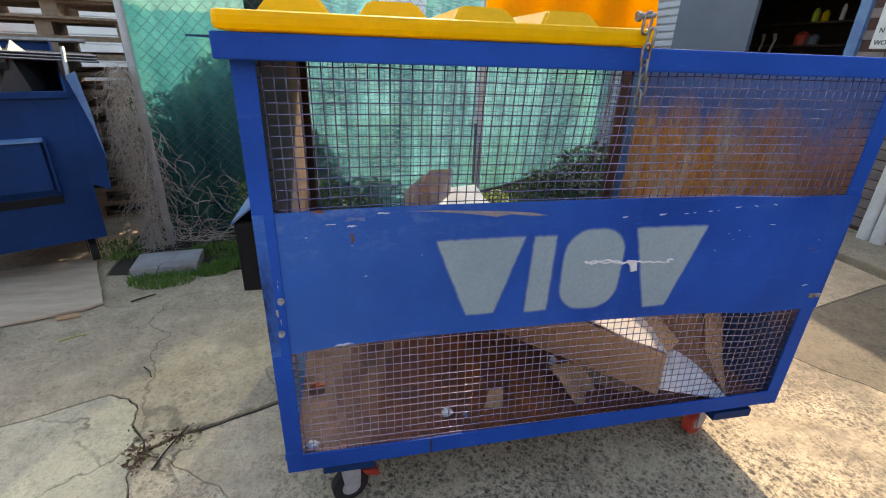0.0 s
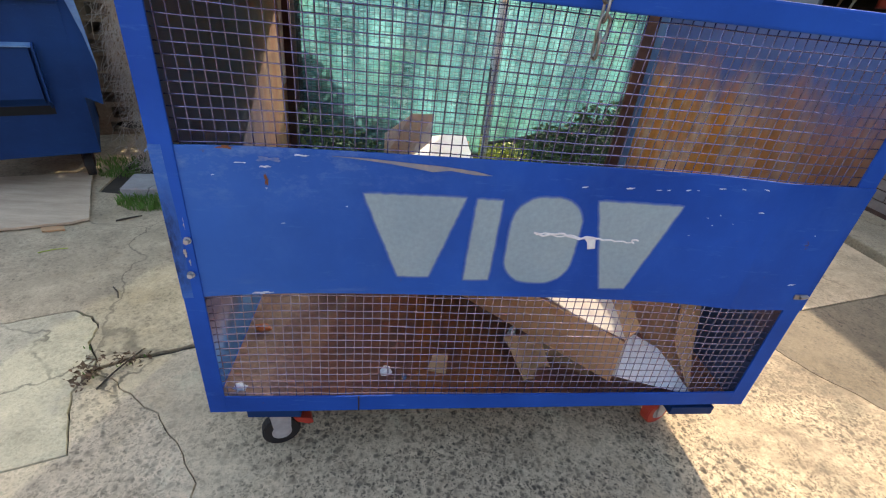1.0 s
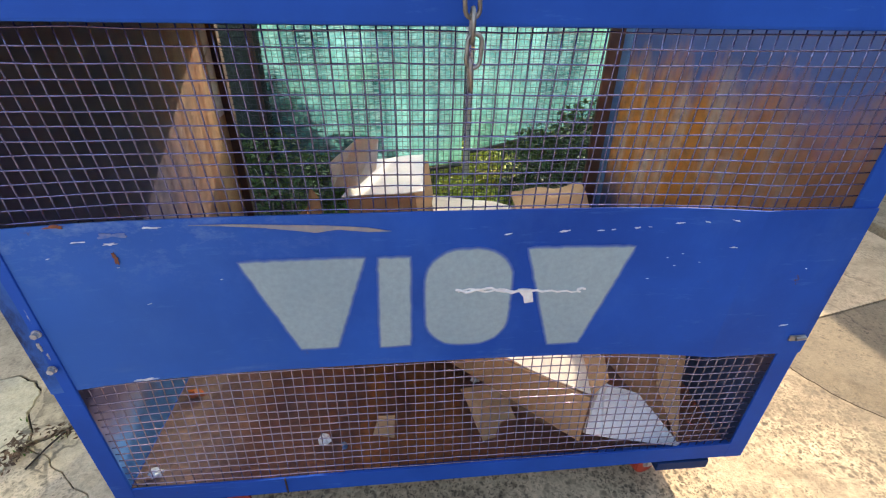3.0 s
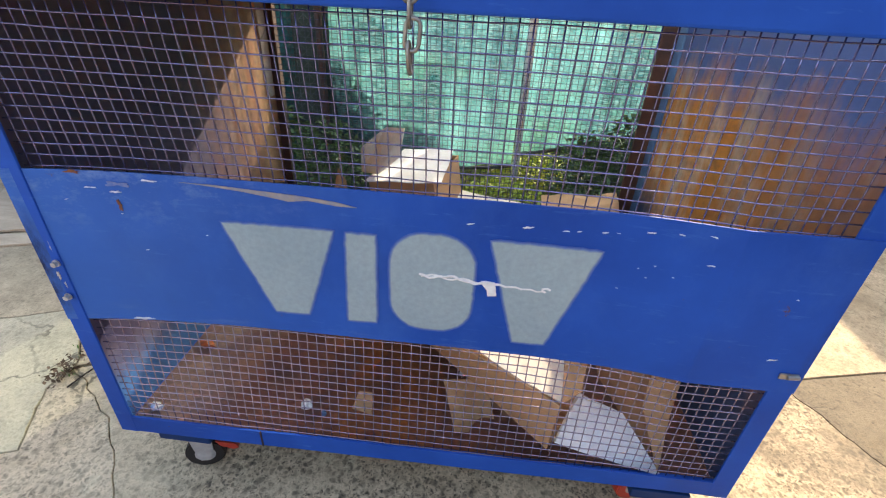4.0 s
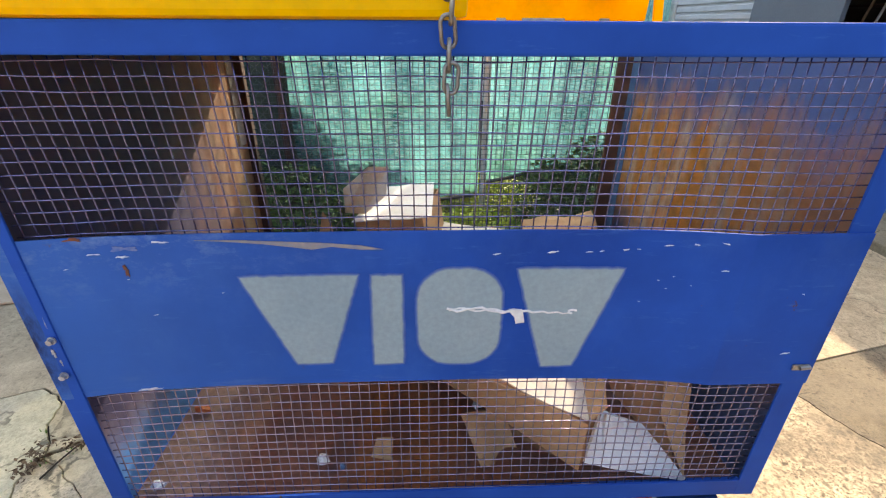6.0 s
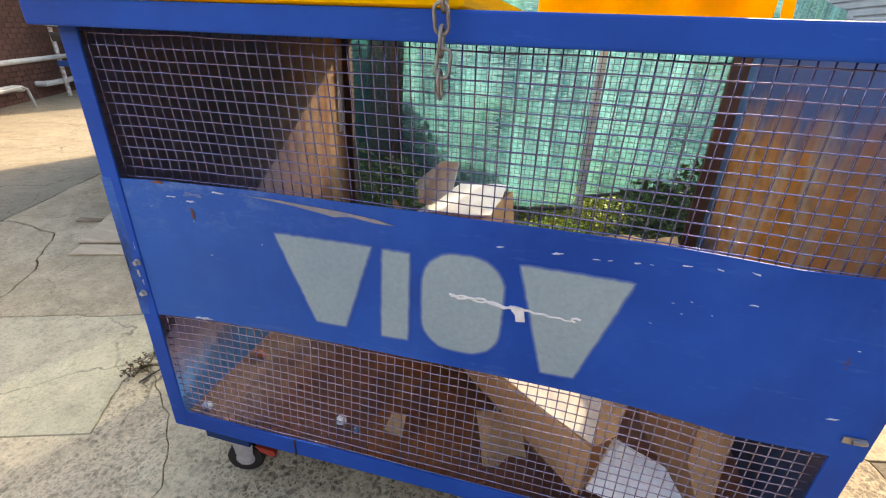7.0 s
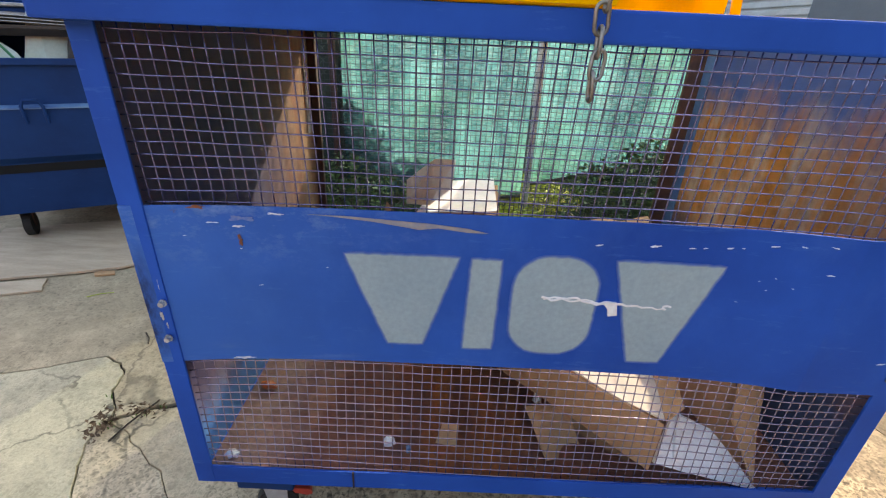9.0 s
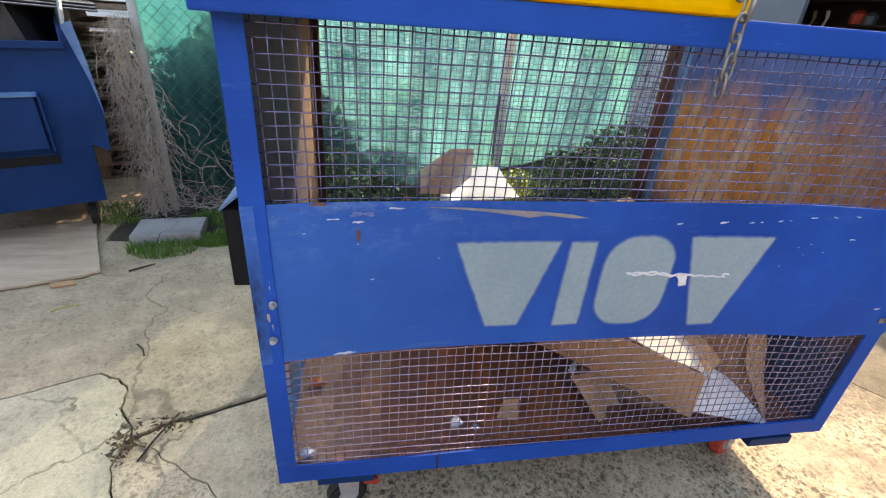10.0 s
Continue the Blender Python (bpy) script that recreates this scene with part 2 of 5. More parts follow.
def rusty_floor():
    """A steel floor: purple-brown scale, a streak of fresh orange rust along the middle, dust along one side."""
    m, nt, b = nodes_of("floor_rust")
    vec = coords(nt)
    at = nt.nodes.new("ShaderNodeSeparateXYZ")
    nt.links.new(vec, at.inputs[0])

    def ramp(a, z):
        r = add(nt, "ShaderNodeMapRange", From_Min=a, From_Max=z)
        nt.links.new(at.outputs["X"], r.inputs["Value"])
        return r.outputs[0]

    scale = noise_fac(nt, vec, 5.0, 0.35, 0.65, 8.0, 0.7)
    streak = noise_fac(nt, coords(nt, (5.0, 1.2, 1.0)), 2.6, 0.40, 0.62, 8.0, 0.7)
    grain = noise_fac(nt, vec, 70.0, 0.35, 0.7, 6.0)
    col = mix(nt, scale, (0.10, 0.042, 0.045), (0.22, 0.070, 0.035))
    fresh = times(nt, times(nt, streak, ramp(0.25, 0.45)), ramp(1.05, 0.72))
    col = mix(nt, times(nt, fresh, 0.9), col, (0.38, 0.115, 0.022))
    dust = noise_fac(nt, coords(nt, (2.0, 1.0, 1.0)), 3.0, 0.25, 0.55, 7.0, 0.7)
    col = mix(nt, times(nt, times(nt, dust, ramp(0.10, -0.02)), 0.7), col, (0.34, 0.22, 0.18))
    col = mix(nt, times(nt, grain, 0.5), col, (0.05, 0.024, 0.020))
    nt.links.new(col, b.inputs["Base Color"])
    b.inputs["Roughness"].default_value = 0.7
    bump(nt, b, grain, 0.35, 0.002)
    return m


FLOOR = rusty_floor()
POST_RUST = plain("post_rust", (0.06, 0.024, 0.016), (0.022, 0.014, 0.018), 9, 70, rough=0.8)
POST_BROWN = plain("brown_rust", (0.17, 0.062, 0.030), (0.06, 0.028, 0.020), 9, 70, rough=0.8)
YELLOW = plain("yellow_plastic", (0.97, 0.62, 0.002), (0.94, 0.54, 0.002), 2, 40, rough=0.45, relief=0.05)
ORANGE = plain("orange_plastic", (0.95, 0.45, 0.003), (0.93, 0.50, 0.003), 2, 40, rough=0.45, relief=0.05)
for plastic, glow, share in ((YELLOW, (1.0, 0.66, 0.0, 1), 0.30), (ORANGE, (1.0, 0.56, 0.0, 1), 0.36)):
    pt = plastic.node_tree
    through_light, blend = pt.nodes.new("ShaderNodeBsdfTranslucent"), pt.nodes.new("ShaderNodeMixShader")
    through_light.inputs["Color"].default_value = glow
    blend.inputs[0].default_value = share
    pt.nodes["Principled BSDF"].inputs["Specular IOR Level"].default_value = 0.25
    pt.links.new(pt.nodes["Principled BSDF"].outputs[0], blend.inputs[1])
    pt.links.new(through_light.outputs[0], blend.inputs[2])
    pt.links.new(blend.outputs[0], pt.nodes["Material Output"].inputs["Surface"])
GREY_PAINT = plain("grey_stencil_paint", (0.29, 0.39, 0.43), (0.25, 0.35, 0.40), 5, 80, rough=0.8)
SPRAY_THICK = plain("thick_overspray", (0.19, 0.29, 0.42), (0.17, 0.26, 0.40), 40, 200, rough=0.8)
SPRAY_MID = plain("thin_overspray", (0.10, 0.19, 0.42), (0.08, 0.16, 0.40), 40, 200, rough=0.7)
SPRAY_THIN = plain("faint_overspray", (0.035, 0.115, 0.41), (0.02, 0.09, 0.38), 40, 200, rough=0.6)
WHITE_PAINT = plain("white_dribble", (0.8, 0.8, 0.8), (0.7, 0.7, 0.7), 30, rough=0.6)
GALV = plain("galvanised_steel", (0.42, 0.42, 0.42), (0.25, 0.24, 0.22), 30, 160, rough=0.4, metal=0.85)
ZINC = plain("bright_zinc", (0.52, 0.53, 0.55), (0.25, 0.25, 0.25), 90, 200, rough=0.35, metal=0.25)
DARK_STEEL = plain("chain_steel", (0.34, 0.33, 0.31), (0.16, 0.14, 0.12), 60, 200, rough=0.45, metal=0.8)
HUB_GREY = plain("grey_hub", (0.42, 0.43, 0.43), (0.3, 0.3, 0.3), 20, rough=0.6)
RUBBER = plain("black_rubber", (0.015, 0.015, 0.016), rough=0.7)
RED_PLASTIC = plain("red_wheel", (0.55, 0.06, 0.03), (0.4, 0.04, 0.03), 10, rough=0.5)
CARD = plain("cardboard", (0.56, 0.33, 0.175), (0.46, 0.265, 0.135), 3, 90, rough=0.9, stretch=(1, 1, 5))
# the cardboard again, lightened to carry the sun on it
CARD_SUNLIT = plain("sunlit_cardboard", (0.83, 0.75, 0.64), (0.74, 0.64, 0.52), 4, 90, rough=0.9)
CARD_DARK = plain("dark_cardboard", (0.38, 0.20, 0.10), (0.26, 0.135, 0.07), 5, 90, rough=0.9)
PAPER = plain("white_board", (0.86, 0.87, 0.88), (0.76, 0.79, 0.82), 4, 60, rough=0.7)
BLACK = plain("black_plastic", (0.012, 0.012, 0.013), (0.02, 0.02, 0.022), 4, 60, rough=0.4)
# near black that stands for shade in hollows
SHADE_BLACK = plain("shade_black", (0.005, 0.005, 0.006), rough=0.95)
CONC_SLAB = concrete("pale_concrete", (0.70, 0.60, 0.42), (0.58, 0.49, 0.335), 0.25)
# bare stones from here east, partly painting in the shade under the cage
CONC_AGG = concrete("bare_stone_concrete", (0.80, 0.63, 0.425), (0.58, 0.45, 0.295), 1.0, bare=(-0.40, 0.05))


def east_stain(m, x0, x1):
    """Dark stains over a concrete, from one line eastward; they also hold down its sunlit brightness."""
    nt = m.node_tree
    b = nt.nodes["Principled BSDF"]
    col = b.inputs["Base Color"].links[0].from_socket
    at = nt.nodes.new("ShaderNodeSeparateXYZ")
    vec = coords(nt)
    nt.links.new(vec, at.inputs[0])
    r = add(nt, "ShaderNodeMapRange", From_Min=x0, From_Max=x1)
    nt.links.new(at.outputs["X"], r.inputs["Value"])
    stain_mask = noise_fac(nt, coords(nt, (1.0, 1.6, 1.0)), 2.4, 0.40, 0.62, 9.0, 0.72)
    nt.links.new(mix(nt, times(nt, times(nt, stain_mask, r.outputs[0]), 0.8), col, (0.14, 0.112, 0.08)), b.inputs["Base Color"])


east_stain(CONC_AGG, 1.5, 1.85)
CONC_GREY = concrete("grey_concrete", (0.70, 0.545, 0.365), (0.42, 0.33, 0.215), 0.35, cracks=0.5)
CONC_LEFT = concrete("pale_stone_concrete", (0.84, 0.655, 0.45), (0.66, 0.51, 0.34), 0.55)
CONC_FAR = concrete("far_concrete", (0.42, 0.35, 0.245), (0.27, 0.225, 0.155), 0.4)
DIRT = plain("dirt", (0.07, 0.055, 0.04), (0.035, 0.03, 0.023), 5, 60, rough=1.0)
PLY = plain("weathered_board", (0.66, 0.52, 0.37), (0.48, 0.35, 0.24), 3, 60, rough=0.85, stretch=(1, 4, 1))
TIMBER = plain("pallet_timber", (0.34, 0.24, 0.16), (0.22, 0.14, 0.09), 4, 60, rough=0.85, stretch=(1, 6, 6))
CONC_RIGHT = concrete("stained_concrete", (0.28, 0.225, 0.155), (0.17, 0.14, 0.10), 0.8)
BLOCK = concrete("cast_block", (0.42, 0.41, 0.40), (0.34, 0.33, 0.32))
BRICK = plain("brown_brick", (0.18, 0.078, 0.056), (0.12, 0.056, 0.042), 8, 60, rough=0.9, random_tint=0.5)
BRICK_GREY = plain("grey_brick", (0.25, 0.20, 0.185), (0.18, 0.145, 0.135), 8, 60, rough=0.9, random_tint=0.2)
MORTAR = plain("mortar", (0.11, 0.058, 0.045), rough=1.0)
GREY_DOOR = plain("grey_door_paint", (0.105, 0.13, 0.165), (0.085, 0.105, 0.14), 2, 50, rough=0.5)
DARK_ROOM = plain("dark_room", (0.07, 0.06, 0.055), rough=0.9)
WHITE_PIPE = plain("white_pipe", (0.7, 0.7, 0.68), (0.55, 0.54, 0.5), 6, rough=0.5)
RAIL_GREY = plain("dull_zinc", (0.48, 0.50, 0.51), (0.36, 0.36, 0.35), 8, 70, rough=0.6)
FLAKY = plain("flaking_white_paint", (0.72, 0.70, 0.66), (0.22, 0.1, 0.07), 14, 60, rough=0.7)
DRY = plain("dry_vine", (0.52, 0.46, 0.40), (0.36, 0.31, 0.26), 10, 60, rough=0.9)
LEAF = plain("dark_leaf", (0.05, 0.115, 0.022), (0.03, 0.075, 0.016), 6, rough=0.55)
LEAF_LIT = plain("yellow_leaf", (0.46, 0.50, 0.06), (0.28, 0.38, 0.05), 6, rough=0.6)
GRASS = plain("grass", (0.085, 0.20, 0.025), (0.12, 0.22, 0.04), 6, rough=0.7)
CORRUGATED = plain("corrugated_sheet", (0.78, 0.78, 0.77), (0.68, 0.68, 0.66), 2, rough=0.5, metal=0.3)
GREY_SHEET = plain("grey_sheet", (0.46, 0.49, 0.53), (0.38, 0.40, 0.43), 3, rough=0.5)
BAG = plain("bag_plastic", (0.58, 0.66, 0.58), (0.46, 0.52, 0.46), 5, rough=0.35)
GREEN_STRAP = plain("green_strap", (0.03, 0.25, 0.10), rough=0.5)


def shade_cloth(name, thin, thick, lit, see):
    """Knitted green screen: part of the light passes straight, part is scattered through it."""
    m, nt, b = nodes_of(name)
    vec = coords(nt)
    blot = noise_fac(nt, coords(nt, (1.6, 1, 0.6)), 2.0, 0.42, 0.60, 7.0, 0.70)
    fold = noise_fac(nt, coords(nt, (9, 1, 0.35)), 2.0, 0.35, 0.6, 4.0)
    weave = noise_fac(nt, coords(nt, (1, 1, 2)), 170.0, 0.3, 0.7, 2.0)
    col = mix(nt, blot, thick, thin)
    # bright dashes: light through the open weave, put into the colour
    dash = noise_fac(nt, coords(nt, (1, 1, 9)), 16.0, 0.46, 0.62, 4.0)
    col = mix(nt, times(nt, dash, 0.45), col, lit)
    # shade of the upright folds, painted in
    col = mix(nt, times(nt, fold, 0.35), col, (0.010, 0.10, 0.12))
    col = mix(nt, times(nt, weave, 0.5), col, (0.010, 0.085, 0.10))
    # greener patches painted in for foliage showing through
    green_patch = noise_fac(nt, coords(nt, (1.0, 1.0, 0.8)), 1.7, 0.50, 0.66, 7.0, 0.7)
    col = mix(nt, times(nt, green_patch, 0.4), col, (0.10, 0.32, 0.19))
    b.inputs["Roughness"].default_value = 0.9
    nt.links.new(col, b.inputs["Base Color"])
    tr = nt.nodes.new("ShaderNodeBsdfTranslucent")
    nt.links.new(col, tr.inputs["Color"])
    tp = nt.nodes.new("ShaderNodeBsdfTransparent")
    tp.inputs["Color"].default_value = (0.75, 1.0, 1.0, 1)
    m1, m2 = nt.nodes.new("ShaderNodeMixShader"), nt.nodes.new("ShaderNodeMixShader")
    m1.inputs[0].default_value = 0.82
    m2.inputs[0].default_value = see
    nt.links.new(b.outputs[0], m1.inputs[1])
    nt.links.new(tr.outputs[0], m1.inputs[2])
    nt.links.new(m1.outputs[0], m2.inputs[1])
    nt.links.new(tp.outputs[0], m2.inputs[2])
    nt.links.new(m2.outputs[0], nt.nodes["Material Output"].inputs["Surface"])
    return m


CLOTH = shade_cloth("green_shade_cloth", (0.13, 0.43, 0.45), (0.004, 0.065, 0.085), (0.42, 0.62, 0.65), 0.17)
CLOTH_DENSE = shade_cloth("dense_green_shade_cloth", (0.055, 0.25, 0.24), (0.012, 0.12, 0.12), (0.12, 0.32, 0.30), 0.05)
NETTING = plain("dull_netting", (0.06, 0.10, 0.095), (0.12, 0.12, 0.11), 12, 90, rough=0.6)
GAP_DARK = plain("dark_gap_panel", (0.015, 0.03, 0.028), (0.03, 0.05, 0.04), 9, 120, rough=0.95)


# ---- mesh helpers ----
def box(bm, x0, x1, y0, y1, z0, z1, bevel=0.0, m=None):
    r = bmesh.ops.create_cube(bm, size=1.0)
    vs = r["verts"]
    for v in vs:
        v.co = Vector((x0 + (v.co.x + 0.5) * (x1 - x0), y0 + (v.co.y + 0.5) * (y1 - y0), z0 + (v.co.z + 0.5) * (z1 - z0)))
    if bevel:
        es = list({e for v in vs for e in v.link_edges})
        r = bmesh.ops.bevel(bm, geom=es, offset=bevel, segments=2, affect="EDGES", profile=0.6)
        vs = list({v for f in r["faces"] for v in f.verts} | {v for v in vs if v.is_valid})
    if m is not None:
        bmesh.ops.transform(bm, matrix=m, verts=vs)
    return vs


def rod(bm, p, q, r=0.0015, n=6, r2=None, caps=True):
    p, q = Vector(p), Vector(q)
    d = q - p
    m = Matrix.Translation((p + q) / 2) @ d.to_track_quat("Z", "Y").to_matrix().to_4x4()
    return bmesh.ops.create_cone(bm, cap_ends=caps, segments=n, radius1=r, radius2=r if r2 is None else r2, depth=d.length, matrix=m)["verts"]


def tube(bm, pts, r=0.01, n=8, closed=False, taper=1.0):
    """A round bar bent along points."""
    pts = [Vector(p) for p in pts]
    rings, k = [], len(pts)
    ref = None
    for i, p in enumerate(pts):
        a = pts[(i - 1) % k] if (closed or i) else p
        b = pts[(i + 1) % k] if (closed or i < k - 1) else p
        d = (b - a).normalized()
        if ref is None:
            ref = d.orthogonal().normalized()
        ref = (ref - d * ref.dot(d)).normalized()
        s = d.cross(ref)
        rr = r * (1 + (taper - 1) * i / max(1, k - 1))
        rings.append([bm.verts.new(p + rr * (math.cos(2 * math.pi * j / n) * ref + math.sin(2 * math.pi * j / n) * s)) for j in range(n)])
    for i in range(k if closed else k - 1):
        a, b = rings[i], rings[(i + 1) % k]
        for j in range(n):
            bm.faces.new((a[j], a[(j + 1) % n], b[(j + 1) % n], b[j]))
    if not closed:
        bm.faces.new(rings[0][::-1])
        bm.faces.new(rings[-1])


def prism(bm, pts, z0, z1, axes=(0, 1, 2)):
    """A solid with an outline in the plane of the first two axes, between two values of the third."""
    def at(u, v, w):
        c = [0, 0, 0]
        c[axes[0]], c[axes[1]], c[axes[2]] = u, v, w
        return bm.verts.new(c)
    lo, hi = [at(u, v, z0) for u, v in pts], [at(u, v, z1) for u, v in pts]
    bm.faces.new(lo)
    bm.faces.new(hi)
    n = len(pts)
    for i in range(n):
        bm.faces.new((lo[i], lo[(i + 1) % n], hi[(i + 1) % n], hi[i]))
    bmesh.ops.recalc_face_normals(bm, faces=bm.faces[:])


ORIGIN = {}


def thing(name, label, category, at=(0, 0, 0), turn=0, group="", kind=""):
    ob = new(name)
    ob.matrix_world = pose(*at, 0, 0, turn)
    ob.empty_display_size = 0.1
    ORIGIN[ob.name] = Vector((0, 0, 0))
    return tagged(ob, label, category, group, kind)


def mesh_of(name, bm, material, smooth=False):
    me = bpy.data.meshes.new(name)
    bmesh.ops.recalc_face_normals(bm, faces=bm.faces[:])
    bm.to_mesh(me)
    bm.free()
    me.materials.append(material)
    if smooth:
        for p in me.polygons:
            p.use_smooth = True
    return me


def part(name, bm, material, parent, label="", smooth=False):
    ob = new(name, mesh_of(name, bm, material, smooth))
    ob.parent = parent
    if label:
        tagged(ob, label)
    return ob


def solo(name, bm, material, label, category, group="", kind="", smooth=False, at=None, turn=0):
    ob = new(name, mesh_of(name, bm, material, smooth))
    if at is not None:
        ob.matrix_world = pose(*at, 0, 0, turn)
    return tagged(ob, label, category, group, kind)


def bar(name, parent, material, *dims, bevel=0.004, label=""):
    bm = bmesh.new()
    box(bm, *dims, bevel)
    return part(name, bm, material, parent, label)


# ---- ground: a sheet of dirt under cracked slabs ----
bm = bmesh.new()
box(bm, -150, 150, -150, 150, -0.3, -0.014)
solo("ground", bm, DIRT, "bare dark earth under the broken concrete yard", "ground", kind="structure")


def jag(p, q, amp=0.018):
    """The broken line between two corners, the same from either side."""
    (p, q), back = ((p, q), False) if p < q else ((q, p), True)
    a, b = Vector(p), Vector(q)
    n = max(2, int((b - a).length / 0.03))
    side = Vector((-(b - a).y, (b - a).x)).normalized()
    out = []
    for i in range(1, n):
        c = a.lerp(b, i / n)
        k = min(1.0, 3 * i / n, 3 * (n - i) / n)
        w = noise.noise(Vector((c.x * 3.1, c.y * 3.1, 2.0))) * 1.4 + noise.noise(Vector((c.x * 13, c.y * 13, 5.0))) * 0.7 + noise.noise(Vector((c.x * 37, c.y * 37, 8.0))) * 0.45
        out.append(c + side * w * amp * k)
    return out[::-1] if back else out


def slab(name, corners, material, label, gap=0.0015, z=0.0, rough_edges=(), parent=None):
    pts = []
    for i, p in enumerate(corners):
        q = corners[(i + 1) % len(corners)]
        pts.append(Vector(p))
        amp = 0.022 if (i in rough_edges) else 0.011
        pts += jag(p, q, amp)
    area = sum(a.x * b.y - a.y * b.x for a, b in zip(pts, pts[1:] + pts[:1]))
    if area < 0:
        pts.reverse()
    def inset(g):
        out = []
        for i, p in enumerate(pts):
            d = (pts[(i + 1) % len(pts)] - pts[i - 1]).normalized()
            out.append(p + Vector((-d.y, d.x)) * g)
        return out
    bm = bmesh.new()
    rings = []
    for g, h in ((gap, -0.05), (gap, z - 0.004), (gap + 0.002, z)):
        rings.append([bm.verts.new((p.x, p.y, h)) for p in inset(g)])
    n = len(pts)
    for a, b in zip(rings, rings[1:]):
        for i in range(n):
            bm.faces.new((a[i], a[(i + 1) % n], b[(i + 1) % n], b[i]))
    bmesh.ops.triangle_fill(bm, use_beauty=True, edges=[e for e in (bm.edges.get((rings[-1][i], rings[-1][(i + 1) % n])) for i in range(n))])
    ob = new(name, mesh_of(name, bm, material))
    ob.parent = parent
    return ob


pavement = thing("pavement", "cracked and stained old concrete yard in uneven slabs", "pavement", kind="structure")
A_, C_, D_, E_, F_, G_ = (-0.685, 1.079), (-0.815, 1.335), (-0.80, 1.44), (-0.90, 1.60), (-0.93, 1.72), (-1.06, 1.80)
B_, H_, I_, J_ = (-7.0, -1.18), (-7.0, -0.40), (-0.517, 1.562), (1.3, 2.25)
K_, L_, M_, N_ = (-0.484, 1.245), (-0.259, 0.974), (-0.2, -4.0), (-7.0, -4.0)
P_, Q_, R_ = (-3.0, 2.02), (-3.6, 3.7), (-2.72, 1.185)
S1, S2, S3 = (2.18, 1.81), (2.33, 1.46), (2.75, 0.9)
W0, W1, W2, W3, W4 = (-1.9, 1.489), (-2.15, 1.95), (-2.58, 2.40), (-2.95, 2.45), (-3.154, 2.45)
slab("slab", [A_, C_, D_, E_, F_, G_, W0, R_, H_, B_], CONC_SLAB, "", parent=pavement, z=0.0015, rough_edges=(0, 1, 2, 3, 4, 5, 6, 8))
slab("slab", [B_, A_, C_, D_, K_, L_, M_, N_], CONC_LEFT, "", parent=pavement, rough_edges=(3, 4, 5))
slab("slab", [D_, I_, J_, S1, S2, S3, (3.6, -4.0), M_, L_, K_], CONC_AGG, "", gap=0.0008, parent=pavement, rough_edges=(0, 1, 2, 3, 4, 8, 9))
slab("slab", [S1, S2, S3, (3.6, -4.0), (12.0, -4.0), (12.0, 4.2)], CONC_RIGHT, "", parent=pavement, rough_edges=(0, 1))
slab("slab", [W0, G_, F_, E_, (-0.80, 1.45), (-0.51, 1.583), (1.3, 2.275), S1, (12.0, 4.2), (12.0, 5.0), (-1.0, 3.0), (-1.6, 3.05), (-1.75, 4.3), (-4.2, 5.4), Q_, W4, W3, W2, W1], CONC_GREY, "", parent=pavement, rough_edges=(0, 1, 4, 5, 6, 14, 15, 16, 17, 18), gap=0.007)
slab("slab", [R_, W0, W1, W2, W3, W4, P_], CONC_GREY, "", parent=pavement, rough_edges=(0, 1, 2, 3, 4), gap=0.004, z=-0.004)
slab("slab", [H_, R_, P_, Q_, (-4.2, 5.4), (-7.0, 14.0), (-16.0, 14.0), (-16.0, -3.0)], CONC_FAR, "", parent=pavement)

# ---- the recycling cage ----
XL, XR, YF, YB = -0.22, 1.58, 1.045, 2.42
Z0, ZB0, ZB1, ZT, ZR = 0.235, 0.668, 1.066, 1.40, 1.45
XFL, XFR = -0.205, 1.540
cage = thing("recycling_cage", "blue painted steel recycling cage on castors with wire mesh sides", "recycling bin")
FR = 0.05


def bow(x):
    """How far the front sheet is pushed in between its two ends."""
    return 0.038 * max(0.0, 1 - ((x - 0.55) / 0.75) ** 4)


def angle_post(x0, x1, outer, foot):
    """An upright of angle steel: a face towards the front and a leg along the side."""
    bm = bmesh.new()
    box(bm, x0, x1, YF, YF + 0.006, foot, ZT, 0.0015)
    box(bm, outer, outer + 0.006, YF + 0.0062, YF + FR, foot, ZT, 0.0015)
    part("post", bm, BLUE, cage)


angle_post(XFL, XFL + 0.049, XFL, 0.239)
angle_post(XFR - 0.053, XFR, XFR - 0.006, 0.264)
for x in (XL, XR - FR):
    bar("post", cage, POST_RUST, x, x + FR, YB - FR, YB, Z0, ZT, label="rusty back post")


def front_rail():
    """The lower front rail, an angle that climbs a little to one end and is knocked about."""
    bm = bmesh.new()
    n = 40
    for y0, y1, z0, z1 in ((YF + 0.0005, YF + 0.0065, 0.0, 0.062), (YF + 0.007, YF + FR, 0.0, 0.006)):
        rings = []
        for i in range(n + 1):
            x = XFL + 0.001 + (XFR - XFL - 0.002) * i / n
            lift = 0.240 + 0.026 * i / n
            top = z1 - 0.006 * i / n * (z1 > 0.01) + 0.0012 * noise.noise(Vector((x * 7, 3, 1)))
            dy = 0.0015 * noise.noise(Vector((x * 4, 1, 7)))
            rings.append([bm.verts.new((x, y + dy, lift + z)) for y, z in ((y0, z0), (y1, z0), (y1, top), (y0, top))])
        for p, q in zip(rings, rings[1:]):
            for k in range(4):
                bm.faces.new((p[k], p[(k + 1) % 4], q[(k + 1) % 4], q[k]))
        bm.faces.new(rings[0])
        bm.faces.new(rings[-1])
    return bm


